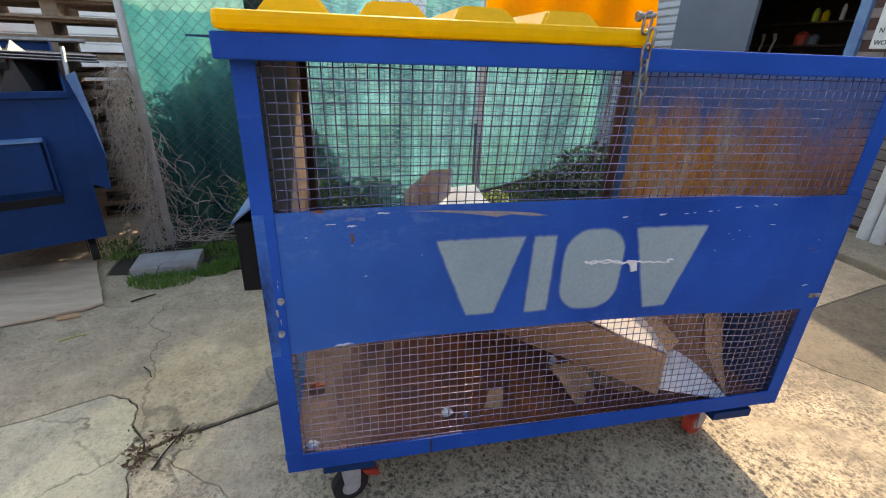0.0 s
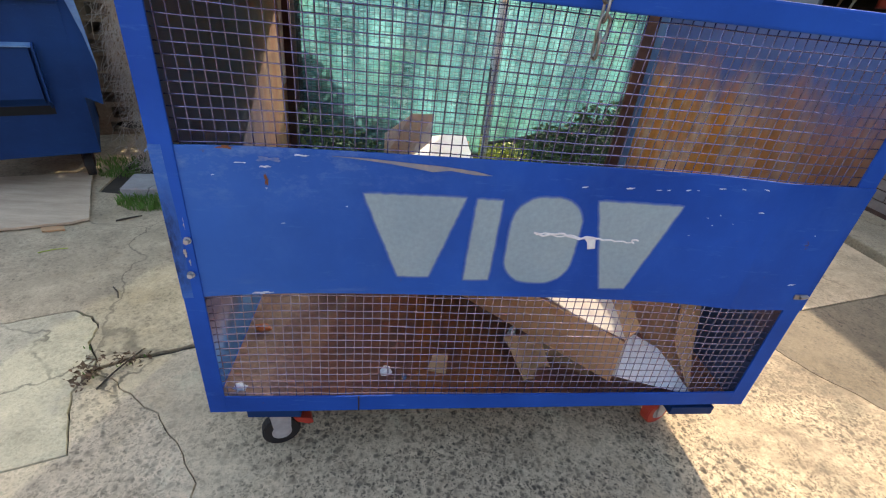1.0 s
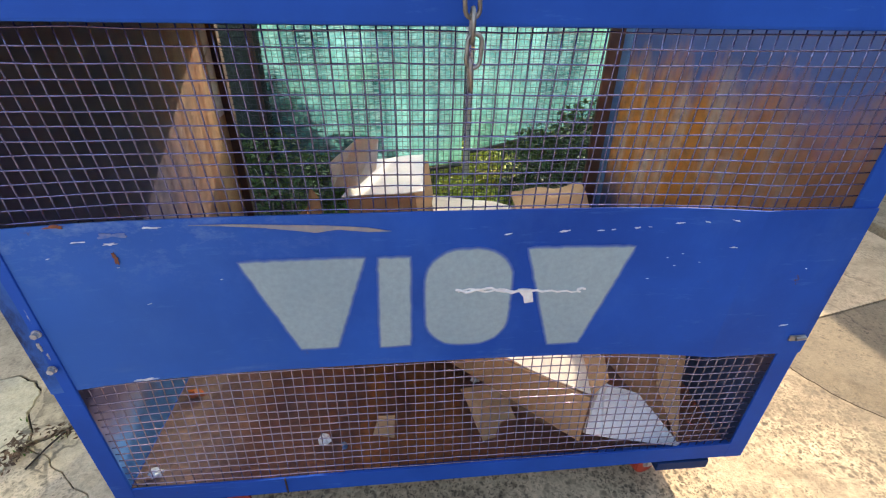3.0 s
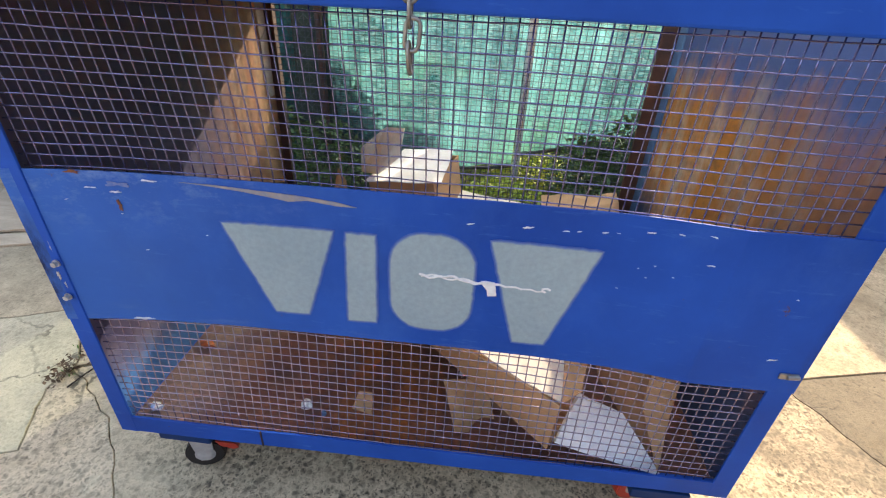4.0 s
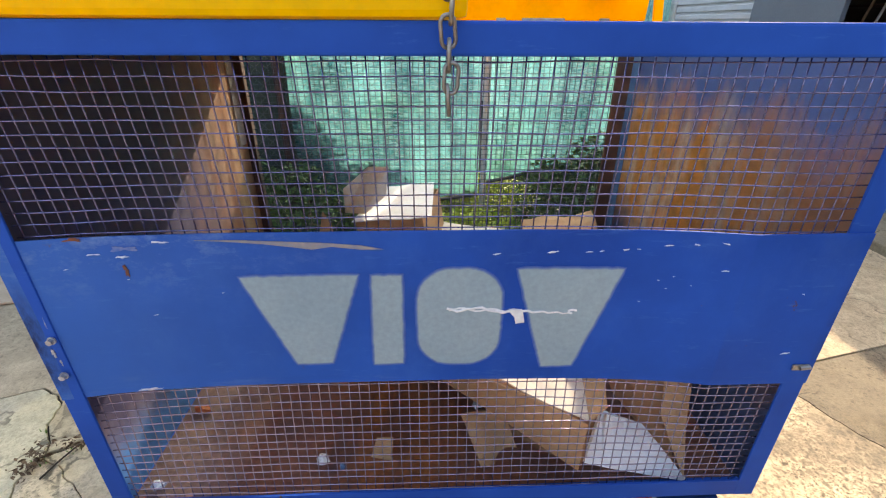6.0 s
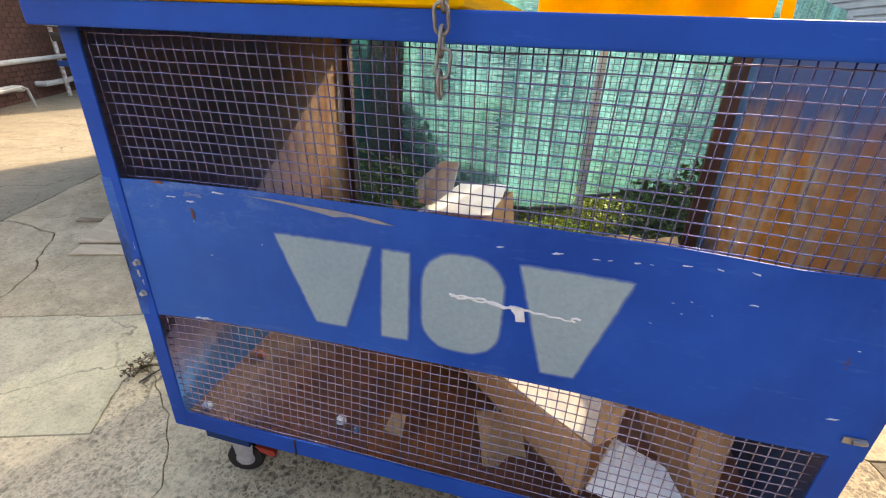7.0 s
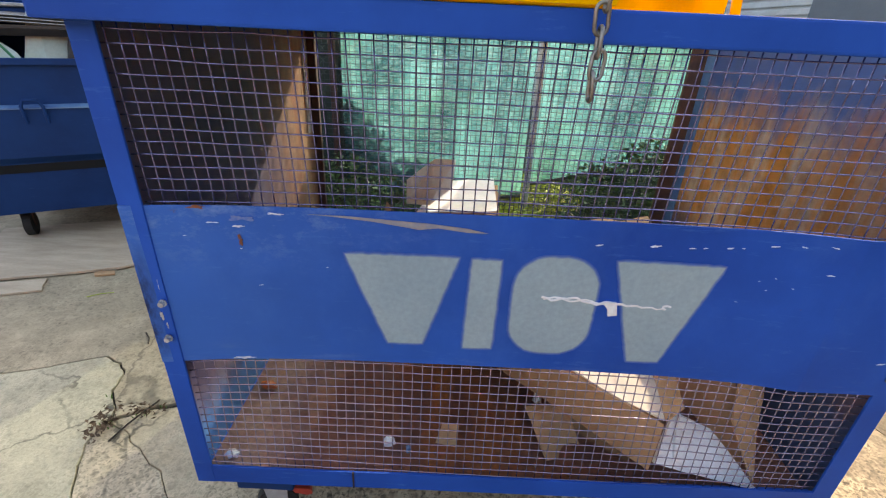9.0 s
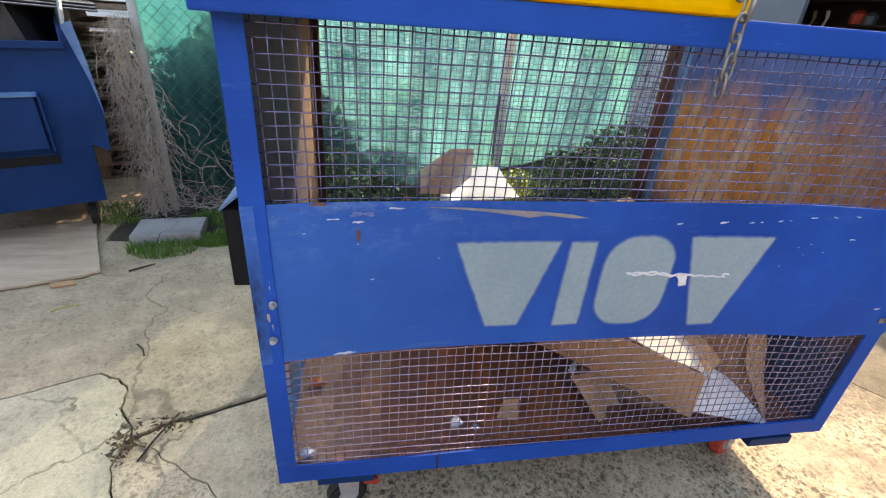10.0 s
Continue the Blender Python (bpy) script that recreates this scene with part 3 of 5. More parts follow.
part("bottom_rail", front_rail(), BLUE, cage)
bar("bottom_rail", cage, BLUE, XL + FR, XR - FR, YB - FR, YB, Z0, 0.42)
for x in (XL, XR - FR):
    bar("side_rail", cage, BLUE, x, x + FR, YF + FR, YB - FR, Z0, 0.2535)
bar("rim", cage, BLUE, XL - 0.004, XR + 0.03, 0.995, 1.07, ZT, ZR, bevel=0.005)
bar("rim", cage, BLUE, XL - 0.004, XR + 0.03, YB - 0.04, YB + 0.03, ZT - 0.02, ZR)
for x in (XL - 0.004, XR - 0.03):
    bar("rim", cage, BLUE, x, x + 0.06, 1.07, YB - 0.04, ZT, ZR)
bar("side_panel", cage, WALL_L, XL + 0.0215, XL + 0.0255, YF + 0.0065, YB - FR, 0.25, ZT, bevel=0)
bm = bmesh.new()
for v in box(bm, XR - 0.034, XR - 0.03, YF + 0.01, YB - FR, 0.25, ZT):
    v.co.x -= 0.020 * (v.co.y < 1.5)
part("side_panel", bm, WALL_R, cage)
bar("floor_plate", cage, FLOOR, XL + 0.03, XR - 0.03, YF + 0.04, YB - 0.04, 0.245, 0.255, bevel=0)


bar("corner_angle", cage, POST_RUST, XL + 0.027, XL + 0.062, YB - 0.072, YB - 0.055, 0.26, ZT - 0.01, label="dark rusty corner angle")
bar("corner_angle", cage, POST_BROWN, XR - 0.105, XR - 0.036, YB - 0.075, YB - 0.055, 0.26, ZT - 0.01, label="dark rusty corner angle")
bar("corner_strip", cage, BLOCK, XL + 0.0265, XL + 0.030, YB - 0.15, YB - 0.08, 0.95, ZT - 0.06, label="pale bare metal corner strip")
bar("corner_strip", cage, BLUE_PALE, XR - 0.044, XR - 0.036, YB - 0.15, YB - 0.08, 0.26, ZT - 0.01, label="faded blue corner strip")


def band_plate():
    """The wide front sheet, its top edge bent and dented a little."""
    bm = bmesh.new()
    nx, nz = 110, 10
    grid = []
    for j in range(nz + 1):
        row = []
        for i in range(nx + 1):
            u = i / nx
            x = XFL + 0.001 + u * (XFR - XFL - 0.002)
            top = ZB1 + 0.0015 * noise.noise(Vector((x * 5, 2, 9))) + 0.005 * u
            low = ZB0 + 0.010 * u + 0.0012 * noise.noise(Vector((x * 6, 4, 2)))
            z = low + (top - low) * j / nz
            y = YF - 0.004 + bow(x) + 0.0010 * noise.noise(Vector((x * 2.5, z * 4, 3)))
            if j == nz:
                y += 0.002 * noise.noise(Vector((x * 6, 1, 1)))
            row.append(bm.verts.new((x, y, z)))
        grid.append(row)
    back = [[bm.verts.new(v.co + Vector((0, 0.004, 0))) for v in row] for row in grid]
    for sheet in (grid, back):
        for j in range(nz):
            for i in range(nx):
                bm.faces.new((sheet[j][i], sheet[j][i + 1], sheet[j + 1][i + 1], sheet[j + 1][i]))
    for j in (0, nz):
        for i in range(nx):
            bm.faces.new((grid[j][i], grid[j][i + 1], back[j][i + 1], back[j][i]))
    for i in (0, nx):
        for j in range(nz):
            bm.faces.new((grid[j][i], grid[j + 1][i], back[j + 1][i], back[j][i]))
    return bm


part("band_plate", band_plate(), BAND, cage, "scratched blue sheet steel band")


def wire_panel(name, x0, x1, z0, z1, y, pitch, material, r=0.0015, give=None):
    """A sheet of square wire mesh, wire by wire; give(z): the share of the front sheet's bow that it follows."""
    holder = new(name)
    holder.empty_display_size = 0.05
    holder.parent = cage
    give = give or (lambda z: 0.0)
    for i in range(int((x1 - x0) / pitch) + 1):
        x = x0 + pitch * (i + 0.4)
        if x > x1:
            continue
        bm = bmesh.new()
        tube(bm, [(x + 0.0012 * noise.noise(Vector((x * 31, z * 6, y))), y + 2 * r + bow(x) * give(z), z) for z in (z0 + (z1 - z0) * k / 6 for k in range(7))], r, 6)
        part("wire", bm, material, holder, smooth=True)
    for k in range(int((z1 - z0) / pitch) + 1):
        z = z1 - pitch * (k + 0.45)
        if z < z0:
            continue
        bm = bmesh.new()
        n = 44
        pts = []
        for i in range(n + 1):
            x = x0 + (x1 - x0) * i / n
            pts.append((x, y + bow(x) * give(z) + 0.0022 * noise.noise(Vector((i * 0.4, k * 7.3, y))), z + 0.0028 * noise.noise(Vector((i * 0.23, k * 0.6, 4))) + 0.0012 * noise.noise(Vector((i * 0.5, k * 5.1, 2)))))
        tube(bm, pts, r, 6)
        part("wire", bm, material, holder, smooth=True)
    return holder


wire_panel("mesh_panel", XFL + 0.046, XFR - 0.049, ZB1 - 0.01, ZT, YF + 0.009, 0.0245, WIRE, give=lambda z: min(1.0, max(0.0, (ZT - 0.02 - z) / 0.29)))
wire_panel("mesh_panel", XFL + 0.046, XFR - 0.049, 0.298, ZB0 + 0.02, YF + 0.011, 0.0245, WIRE_LOW, give=lambda z: min(1.0, max(0.0, (z - 0.33) / 0.33)))
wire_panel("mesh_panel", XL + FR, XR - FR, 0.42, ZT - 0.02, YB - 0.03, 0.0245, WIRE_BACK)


def on_band(bm):
    """Bends a flat mark to the bowed front sheet."""
    xs = [v.co.x for v in bm.verts]
    x = min(xs) + 0.02
    while x < max(xs) - 0.002:
        bmesh.ops.bisect_plane(bm, geom=bm.verts[:] + bm.edges[:] + bm.faces[:], plane_co=(x, 0, 0), plane_no=(1, 0, 0))
        x += 0.02
    for v in bm.verts:
        v.co.y += bow(v.co.x)
    return bm


# painted marks on the band: flat grey shapes
def mark(pts):
    bm = bmesh.new()
    ring = []
    for k, p in enumerate(pts):
        a, b = Vector(p), Vector(pts[(k + 1) % len(pts)])
        n = max(1, int((b - a).length / 0.012))
        for i in range(n):
            c = a.lerp(b, i / n)
            ring.append(c + 0.0022 * Vector((noise.noise(Vector((c.x * 60, c.y * 60, 1))), noise.noise(Vector((c.x * 60, c.y * 60, 9))))))
    prism(bm, ring, YF - 0.0064, YF - 0.0050, (0, 2, 1))
    on_band(bm)
    main = part("painted_mark", bm, GREY_PAINT, cage, "pale grey stencilled shape on the blue band")
    # soft edge of the spray: three thinner coats, each a little wider
    for reach, depth, coat in ((0.0022, 0.0061, SPRAY_THICK), (0.0045, 0.0058, SPRAY_MID), (0.0075, 0.0055, SPRAY_THIN)):
        bm = bmesh.new()
        n = len(ring)
        turn = 1 if sum(ring[i - 1].x * ring[i].y - ring[i - 1].y * ring[i].x for i in range(n)) > 0 else -1
        out = []
        for i in range(n):
            d = (ring[(i + 1) % n] - ring[i - 1]).normalized()
            out.append(ring[i] + Vector((d.y, -d.x)) * reach * turn)
        prism(bm, out, YF - depth, YF - 0.0050, (0, 2, 1))
        on_band(bm)
        part("overspray", bm, coat, main)


def rounded(x0, x1, z0, z1, r, n=7):
    out = []
    for cx, cz, a0 in ((x1 - r, z1 - r, 0), (x0 + r, z1 - r, 90), (x0 + r, z0 + r, 180), (x1 - r, z0 + r, 270)):
        out += [(cx + r * math.cos(radians(a0 + 90 * k / n)), cz + r * math.sin(radians(a0 + 90 * k / n))) for k in range(n + 1)]
    return out


mark([(0.241, 0.965), (0.486, 0.967), (0.410, 0.735), (0.332, 0.734)])
mark([(0.518, 0.965), (0.579, 0.965), (0.575, 0.731), (0.510, 0.729)])
mark(rounded(0.614, 0.797, 0.727, 0.980, 0.075))
mark([(0.831, 0.977), (1.053, 0.979), (0.973, 0.719), (0.904, 0.716)])


def castor(x, y, material, swing, label):
    c = new("castor")
    c.empty_display_size = 0.05
    tagged(c, label)
    c.parent = cage
    bm = bmesh.new()
    box(bm, -0.05, 0.05, -0.04, 0.04, 0.190, 0.199, 0.002)
    part("top_plate", bm, GALV, c)
    bm = bmesh.new()
    for s in (-1, 1):
        prism(bm, [(-0.036, 0.184), (0.036, 0.184), (0.030, 0.085), (0.014, 0.042), (-0.014, 0.042), (-0.026, 0.10)], s * 0.024, s * 0.028, (0, 2, 1))
    box(bm, -0.036, 0.036, -0.028, 0.028, 0.172, 0.190, 0.003)
    part("fork", bm, HUB_GREY, c)
    bm = bmesh.new()
    rod(bm, (0, -0.019, 0.062), (0, 0.019, 0.062), 0.062, 28)
    bmesh.ops.bevel(bm, geom=bm.edges[:], offset=0.005, segments=2, affect="EDGES")
    w = part("wheel", bm, material, c, smooth=False)
    bm = bmesh.new()
    rod(bm, (0, -0.0205, 0.062), (0, 0.0205, 0.062), 0.032, 20)
    part("hub", bm, HUB_GREY, w)
    if material is RUBBER:
        bm = bmesh.new()
        prism(bm, [(0.040, 0.118), (0.098, 0.092), (0.104, 0.070), (0.088, 0.068), (0.052, 0.092)], -0.020, 0.020, (0, 2, 1))
        part("brake_pedal", bm, RED_PLASTIC, c, "red brake pedal")
    c.matrix_basis = pose(x, y, 0, 0, 0, swing)
    return c


for x, y, mt, sw, lb in ((-0.03, 1.13, RUBBER, 18, "castor with black rubber tyre under the cage"), (1.375, 1.20, RED_PLASTIC, 20, "castor with red wheel under the cage"),
                         (-0.03, 2.32, RED_PLASTIC, 10, "castor with red wheel under the cage"), (1.38, 2.32, RUBBER, 30, "castor with black rubber tyre under the cage")):
    castor(x, y, mt, sw, lb)
    bar("castor_channel", cage, BLUE_DARK, x - 0.075, x + 0.085, YF + 0.012 if y < 1.5 else y - 0.09, min(YB, y + 0.09), 0.200, Z0, bevel=0.003)

# lids
def lid(m, x1, y1, blocks, material, label, side=1):
    """A moulded lid: a shallow tray with rounded edges and tapered raised blocks."""
    bm = bmesh.new()
    box(bm, 0, x1, 0, y1, 0, 0.036, 0.011)
    bmesh.ops.transform(bm, matrix=m, verts=bm.verts[:])
    shell = part("lid", bm, material, cage, label)
    for k in range(blocks):
        u0 = 0.07 + (x1 - 0.12) * k / blocks
        u1 = u0 + (x1 - 0.12) / blocks * 0.74
        bm = bmesh.new()
        for v in box(bm, u0, u1, 0.05, y1 - 0.08, 0.034, 0.068):
            if v.co.z > 0.05:
                v.co.x += 0.024 if v.co.x < (u0 + u1) / 2 else -0.024
                v.co.y += 0.03 if v.co.y < y1 / 2 else -0.03
        bmesh.ops.bevel(bm, geom=bm.edges[:], offset=0.006, segments=2, affect="EDGES")
        if side < 0:
            for v in bm.verts:
                v.co.z = 0.036 - v.co.z
            bmesh.ops.reverse_faces(bm, faces=bm.faces[:])
        bmesh.ops.transform(bm, matrix=m, verts=bm.verts[:])
        part("raised_block", bm, material, shell)


lid(Matrix.Translation((-0.215, 0.985, ZR + 0.002)), 0.915, 1.415, 4, YELLOW, "closed yellow moulded plastic lid")
lid(pose(0.70, 2.405, 1.46, 96, 0, 0), 0.87, 1.35, 3, ORANGE, "open orange plastic lid standing up", -1)
bm = bmesh.new()
box(bm, 1.60, 1.64, 2.36, 2.375, 1.45, 1.95, 0.004, pose(0, 0, 0, 0, 0, 0))
for v in bm.verts:
    v.co.x -= 0.12 * max(0.0, v.co.z - 1.46)
part("lid_strap", bm, ORANGE, cage, "orange strip at the lid's side")
for x0, x1 in ((0.93, 0.97), (1.04, 1.22), (1.37, 1.41)):
    bar("hinge_plate", cage, GALV, x0, x1, 2.355, 2.372, 1.452, 1.468, bevel=0.003)

bm = bmesh.new()
prism(bm, [(-0.300, 1.12), (-0.2245, 1.08), (-0.2245, 1.30), (-0.285, 1.22)], 1.440, 1.444)
part("rim_tab", bm, BLUE_DARK, cage, "thin bent plate at the rim's end")

# lifting sleeve on the side: a black fill as the hollow's shade, under a bent blue top plate
bm = bmesh.new()
for dims in ((-0.286, -0.280, 1.20, 1.62, 0.79, 0.99), (-0.2795, -0.224, 1.20, 1.62, 0.79, 0.796)):
    box(bm, *dims, 0.0015)
box(bm, -0.2797, -0.224, 1.2005, 1.22, 0.7965, 0.992, 0.0)
part("lifting_sleeve", bm, SHADE_BLACK, cage, "lifting sleeve, its hollow filled with black as shade")
bm = bmesh.new()
prism(bm, [(-0.290, 0.992), (-0.224, 1.045), (-0.224, 1.051), (-0.290, 0.998)], 1.19, 1.62, (0, 2, 1))
# pale blue stands for the sun on this plate
part("sleeve_top", bm, BLUE_PALE, cage, "blue top plate of the sleeve, paled as sunlit")

# bolts, welds, chipped paint
def splash(cx, cz, w, h, seed, lean=0.0):
    """An uneven flat fleck on the band."""
    rnd = random.Random(seed)
    n = 30
    pts = []
    for k in range(n):
        a = 2 * math.pi * k / n
        r = 0.62 + 0.75 * noise.noise(Vector((1.6 * math.cos(a) + seed, 1.6 * math.sin(a), seed * 0.37))) + 0.22 * (rnd.random() - 0.5)
        r = max(0.15, r)
        u, v = w / 2 * r * math.cos(a), h / 2 * r * math.sin(a)
        pts.append((cx + u, cz + v + lean * u))
    bm = bmesh.new()
    prism(bm, pts, YF - 0.0064, YF - 0.0050, (0, 2, 1))
    return on_band(bm)


for x, z in ((-0.163, 0.839), (-0.171, 0.743)):
    bm = bmesh.new()
    rod(bm, (x, YF - 0.016, z), (x, YF - 0.004, z), 0.007, 6)
    rod(bm, (x, YF - 0.008, z), (x, YF - 0.005, z), 0.009, 16)
    part("bolt", bm, ZINC, cage, "bright bolt head")
for x, z, w, h in ((-0.165, 0.875, 0.006, 0.05), (-0.176, 0.80, 0.010, 0.030), (-0.170, 0.775, 0.005, 0.022)):
    part("bare_patch", splash(x, z, w, h, int(z * 1000)), ZINC, cage)
bm = bmesh.new()
box(bm, 1.485, 1.525, YF - 0.010, YF - 0.0055, 0.722, 0.738, 0.002, None)
rod(bm, (1.500, YF - 0.012, 0.730), (1.524, YF - 0.012, 0.733), 0.005, 8)
part("hasp", bm, GALV, cage, "small bent metal hasp")
bar("weld_seam", cage, POST_RUST, 0.232, 0.236, YF - 0.003, YF + 0.002, 0.247, 0.307, bevel=0)


SCRATCH = plain("bare_primer", (0.33, 0.29, 0.27), (0.20, 0.22, 0.30), 25, 90, rough=0.8)
SCUFF = plain("rubbed_blue", (0.20, 0.25, 0.42), (0.05, 0.13, 0.42), 45, 120, rough=0.7)
RUST_FLECK = plain("rust_fleck", (0.30, 0.09, 0.03), (0.15, 0.06, 0.04), 25, 90, rough=0.9)
CHIP = plain("pale_chip", (0.74, 0.77, 0.82), (0.45, 0.52, 0.68), 40, rough=0.7)
bm = bmesh.new()
prism(bm, [(0.168, 1.054), (0.25, 1.053), (0.33, 1.049), (0.42, 1.045), (0.50, 1.038), (0.545, 1.029), (0.50, 1.029), (0.44, 1.036), (0.40, 1.030), (0.36, 1.036), (0.30, 1.044), (0.23, 1.050)], YF - 0.0064, YF - 0.0045, (0, 2, 1))
on_band(bm)
part("scratch", bm, SCRATCH, cage, "long scrape through the paint")
for x, z, w, h, mt in ((-0.055, 1.064, 0.055, 0.010, RUST_FLECK), (0.021, 0.992, 0.016, 0.030, RUST_FLECK), (0.03, 1.040, 0.060, 0.022, SCUFF), (0.02, 1.022, 0.03, 0.006, CHIP), (0.10, 1.052, 0.05, 0.005, CHIP), (-0.03, 1.03, 0.03, 0.005, CHIP), (-0.02, 0.675, 0.06, 0.008, CHIP)):
    part("scratch" if mt is not RUST_FLECK else "rust_spot", splash(x, z, w, h, int(abs(x) * 1000) + 3), mt, cage)
rnd = random.Random(5)
for x, z, w in ((0.975, 1.020, 0.014), (1.00, 1.022, 0.010), (1.05, 1.026, 0.014), (1.075, 1.028, 0.010), (1.135, 1.038, 0.018), (1.19, 1.042, 0.016), (1.245, 1.047, 0.018), (1.257, 0.985, 0.016), (1.13, 0.955, 0.006), (1.15, 0.935, 0.005), (1.16, 0.965, 0.005), (1.20, 0.945, 0.005),
                (1.44, 0.93, 0.007), (1.455, 0.77, 0.03), (1.10, 0.90, 0.006), (0.90, 1.02, 0.02), (0.78, 1.015, 0.02), (0.20, 0.93, 0.006), (0.05, 0.88, 0.010), (-0.09, 1.0, 0.008), (0.02, 0.97, 0.006)):
    part("paint_chip", splash(x, z, 1.15 * w, w * rnd.uniform(0.14, 0.28), int(x * 997) + 50, rnd.uniform(-0.2, 0.2)), CHIP, cage)
# white dribble of sealant across the marks
bm = bmesh.new()
tube(bm, [(0.677 + 0.294 * k / 26, YF - 0.0065 + bow(0.82), 0.882 - 0.017 * k / 26 - 0.005 * math.sin(k * 0.75) * (k < 15) + 0.002 * math.sin(k * 2.1)) for k in range(27)], 0.0030, 6)
tube(bm, [(0.682 + 0.14 * k / 12, YF - 0.0065 + bow(0.75), 0.880 - 0.006 * k / 12 - 0.004 * math.sin(k * 1.1 + 2)) for k in range(13)], 0.0022, 6)
tube(bm, [(0.958 + 0.010 * math.cos(a), YF - 0.0065 + bow(0.95), 0.871 + 0.005 * math.sin(a)) for a in (0.5, 1.5, 2.5, 3.5, 4.5)], 0.0028, 6)
part("dribble", bm, WHITE_PAINT, cage, "thin white dribble across the band")
bm = bmesh.new()
prism(bm, [(0.815, 0.878), (0.845, 0.877), (0.848, 0.866), (0.852, 0.844), (0.832, 0.841), (0.829, 0.858), (0.820, 0.868)], YF - 0.010, YF - 0.005, (0, 2, 1))
on_band(bm)
part("dribble", bm, WHITE_PAINT, cage)

# ---- chain hanging from the closed lid ----
chain = thing("chain", "grey steel chain hanging from the yellow lid over the rim", "chain", (0.672, 0.975, 1.51))


def link_mesh(length, width, r):
    bm = bmesh.new()
    n, pts = 7, []
    h = (length - width) / 2
    for k in range(n + 1):
        a = math.pi * k / n
        pts.append((width / 2 * math.cos(a), 0, h + width / 2 * math.sin(a)))
    for k in range(n + 1):
        a = math.pi + math.pi * k / n
        pts.append((width / 2 * math.cos(a), 0, -h + width / 2 * math.sin(a)))
    tube(bm, pts, r, 7, closed=True)
    return mesh_of("link", bm, DARK_STEEL, True)


LINK = link_mesh(0.044, 0.021, 0.0032)
for k in range(6):
    ob = new("link", LINK)
    ob.parent = chain
    ob.matrix_basis = pose(0.003 * math.sin(k * 2.0), 0.006 * (k < 1) - 0.014 * (k > 0), -0.012 - 0.0315 * k, 4 * math.sin(k), 6 * math.cos(k * 1.7), 12 + (78 if k % 2 else 0))
bm = bmesh.new()
rod(bm, (-0.022, 0.008, 0.0), (0.016, 0.008, 0.004), 0.006, 8)
rod(bm, (-0.026, 0.008, 0.0), (-0.018, 0.008, 0.001), 0.011, 6)
part("bolt", bm, DARK_STEEL, chain)


# ---- rubbish in the cage ----
def carton(label, m, size, flaps=(), wall=0.005, material=CARD):
    """An open carton: four walls, a base and loose flaps; flaps: (edge, length, degrees)."""
    ob = thing("cardboard_box", label, "box", group="cartons in the cage")
    ob.matrix_world = m
    l, w, h = size
    for name, dims in (("side", (0, l, 0, wall, 0, h)), ("side", (0, l, w - wall, w, 0, h)), ("end", (0, wall, wall, w - wall, 0, h)), ("end", (l - wall, l, wall, w - wall, 0, h)), ("base", (wall, l - wall, wall, w - wall, 0, wall))):
        bm = bmesh.new()
        box(bm, *dims, 0.0012)
        for v in bm.verts:
            v.co += Vector((noise.noise(v.co * 9), noise.noise(v.co * 9 + Vector((7, 0, 0))), 0)) * 0.004
        part(name, bm, material, ob)
    for edge, length, angle in flaps:
        bm = bmesh.new()
        n = 5
        span = l if edge in "ab" else w
        rows = []
        for i in range(n + 1):
            for j in range(n + 1):
                u, t = span * i / n, length * j / n
                curl = 0.012 * noise.noise(Vector((u * 7, t * 7, span * 3)))
                rows.append((u, t, curl))
        grid = [[None] * (n + 1) for _ in range(n + 1)]
        c, s = math.cos(radians(angle)), math.sin(radians(angle))
        for k, (u, t, curl) in enumerate(rows):
            o, z = t * c - curl * s, h + t * s + curl * c
            p = {"a": (u, -o, z), "b": (u, w + o, z), "c": (-o, u, z), "d": (l + o, u, z)}[edge]
            grid[k // (n + 1)][k % (n + 1)] = bm.verts.new(p)
        for i in range(n):
            for j in range(n):
                bm.faces.new((grid[i][j], grid[i + 1][j], grid[i + 1][j + 1], grid[i][j + 1]))
        bm.normal_update()
        bmesh.ops.solidify(bm, geom=bm.faces[:], thickness=0.004)
        part("flap", bm, CARD_SUNLIT if edge == "a" else material, ob)
    return ob


carton("torn brown cardboard box with raised flaps", pose(0.40, 1.95, 0.262, 0, -8, -12), (0.285, 0.36, 0.46))
def sheet(name, pts, thick, material, label, category, group="", bend=0.01, n=8):
    """A bent four-cornered sheet between corners in space."""
    a, b, c, d = [Vector(p) for p in pts]
    normal = (b - a).cross(d - a).normalized()
    bm = bmesh.new()
    g = []
    for i in range(n + 1):
        row = []
        for j in range(n + 1):
            u, v = i / n, j / n
            p = a.lerp(b, u).lerp(d.lerp(c, u), v)
            row.append(bm.verts.new(p + normal * bend * noise.noise(p * 8)))
        g.append(row)
    for i in range(n):
        for j in range(n):
            bm.faces.new((g[i][j], g[i + 1][j], g[i + 1][j + 1], g[i][j + 1]))
    bm.normal_update()
    bmesh.ops.solidify(bm, geom=bm.faces[:], thickness=thick)
    return solo(name, bm, material, label, category, group)


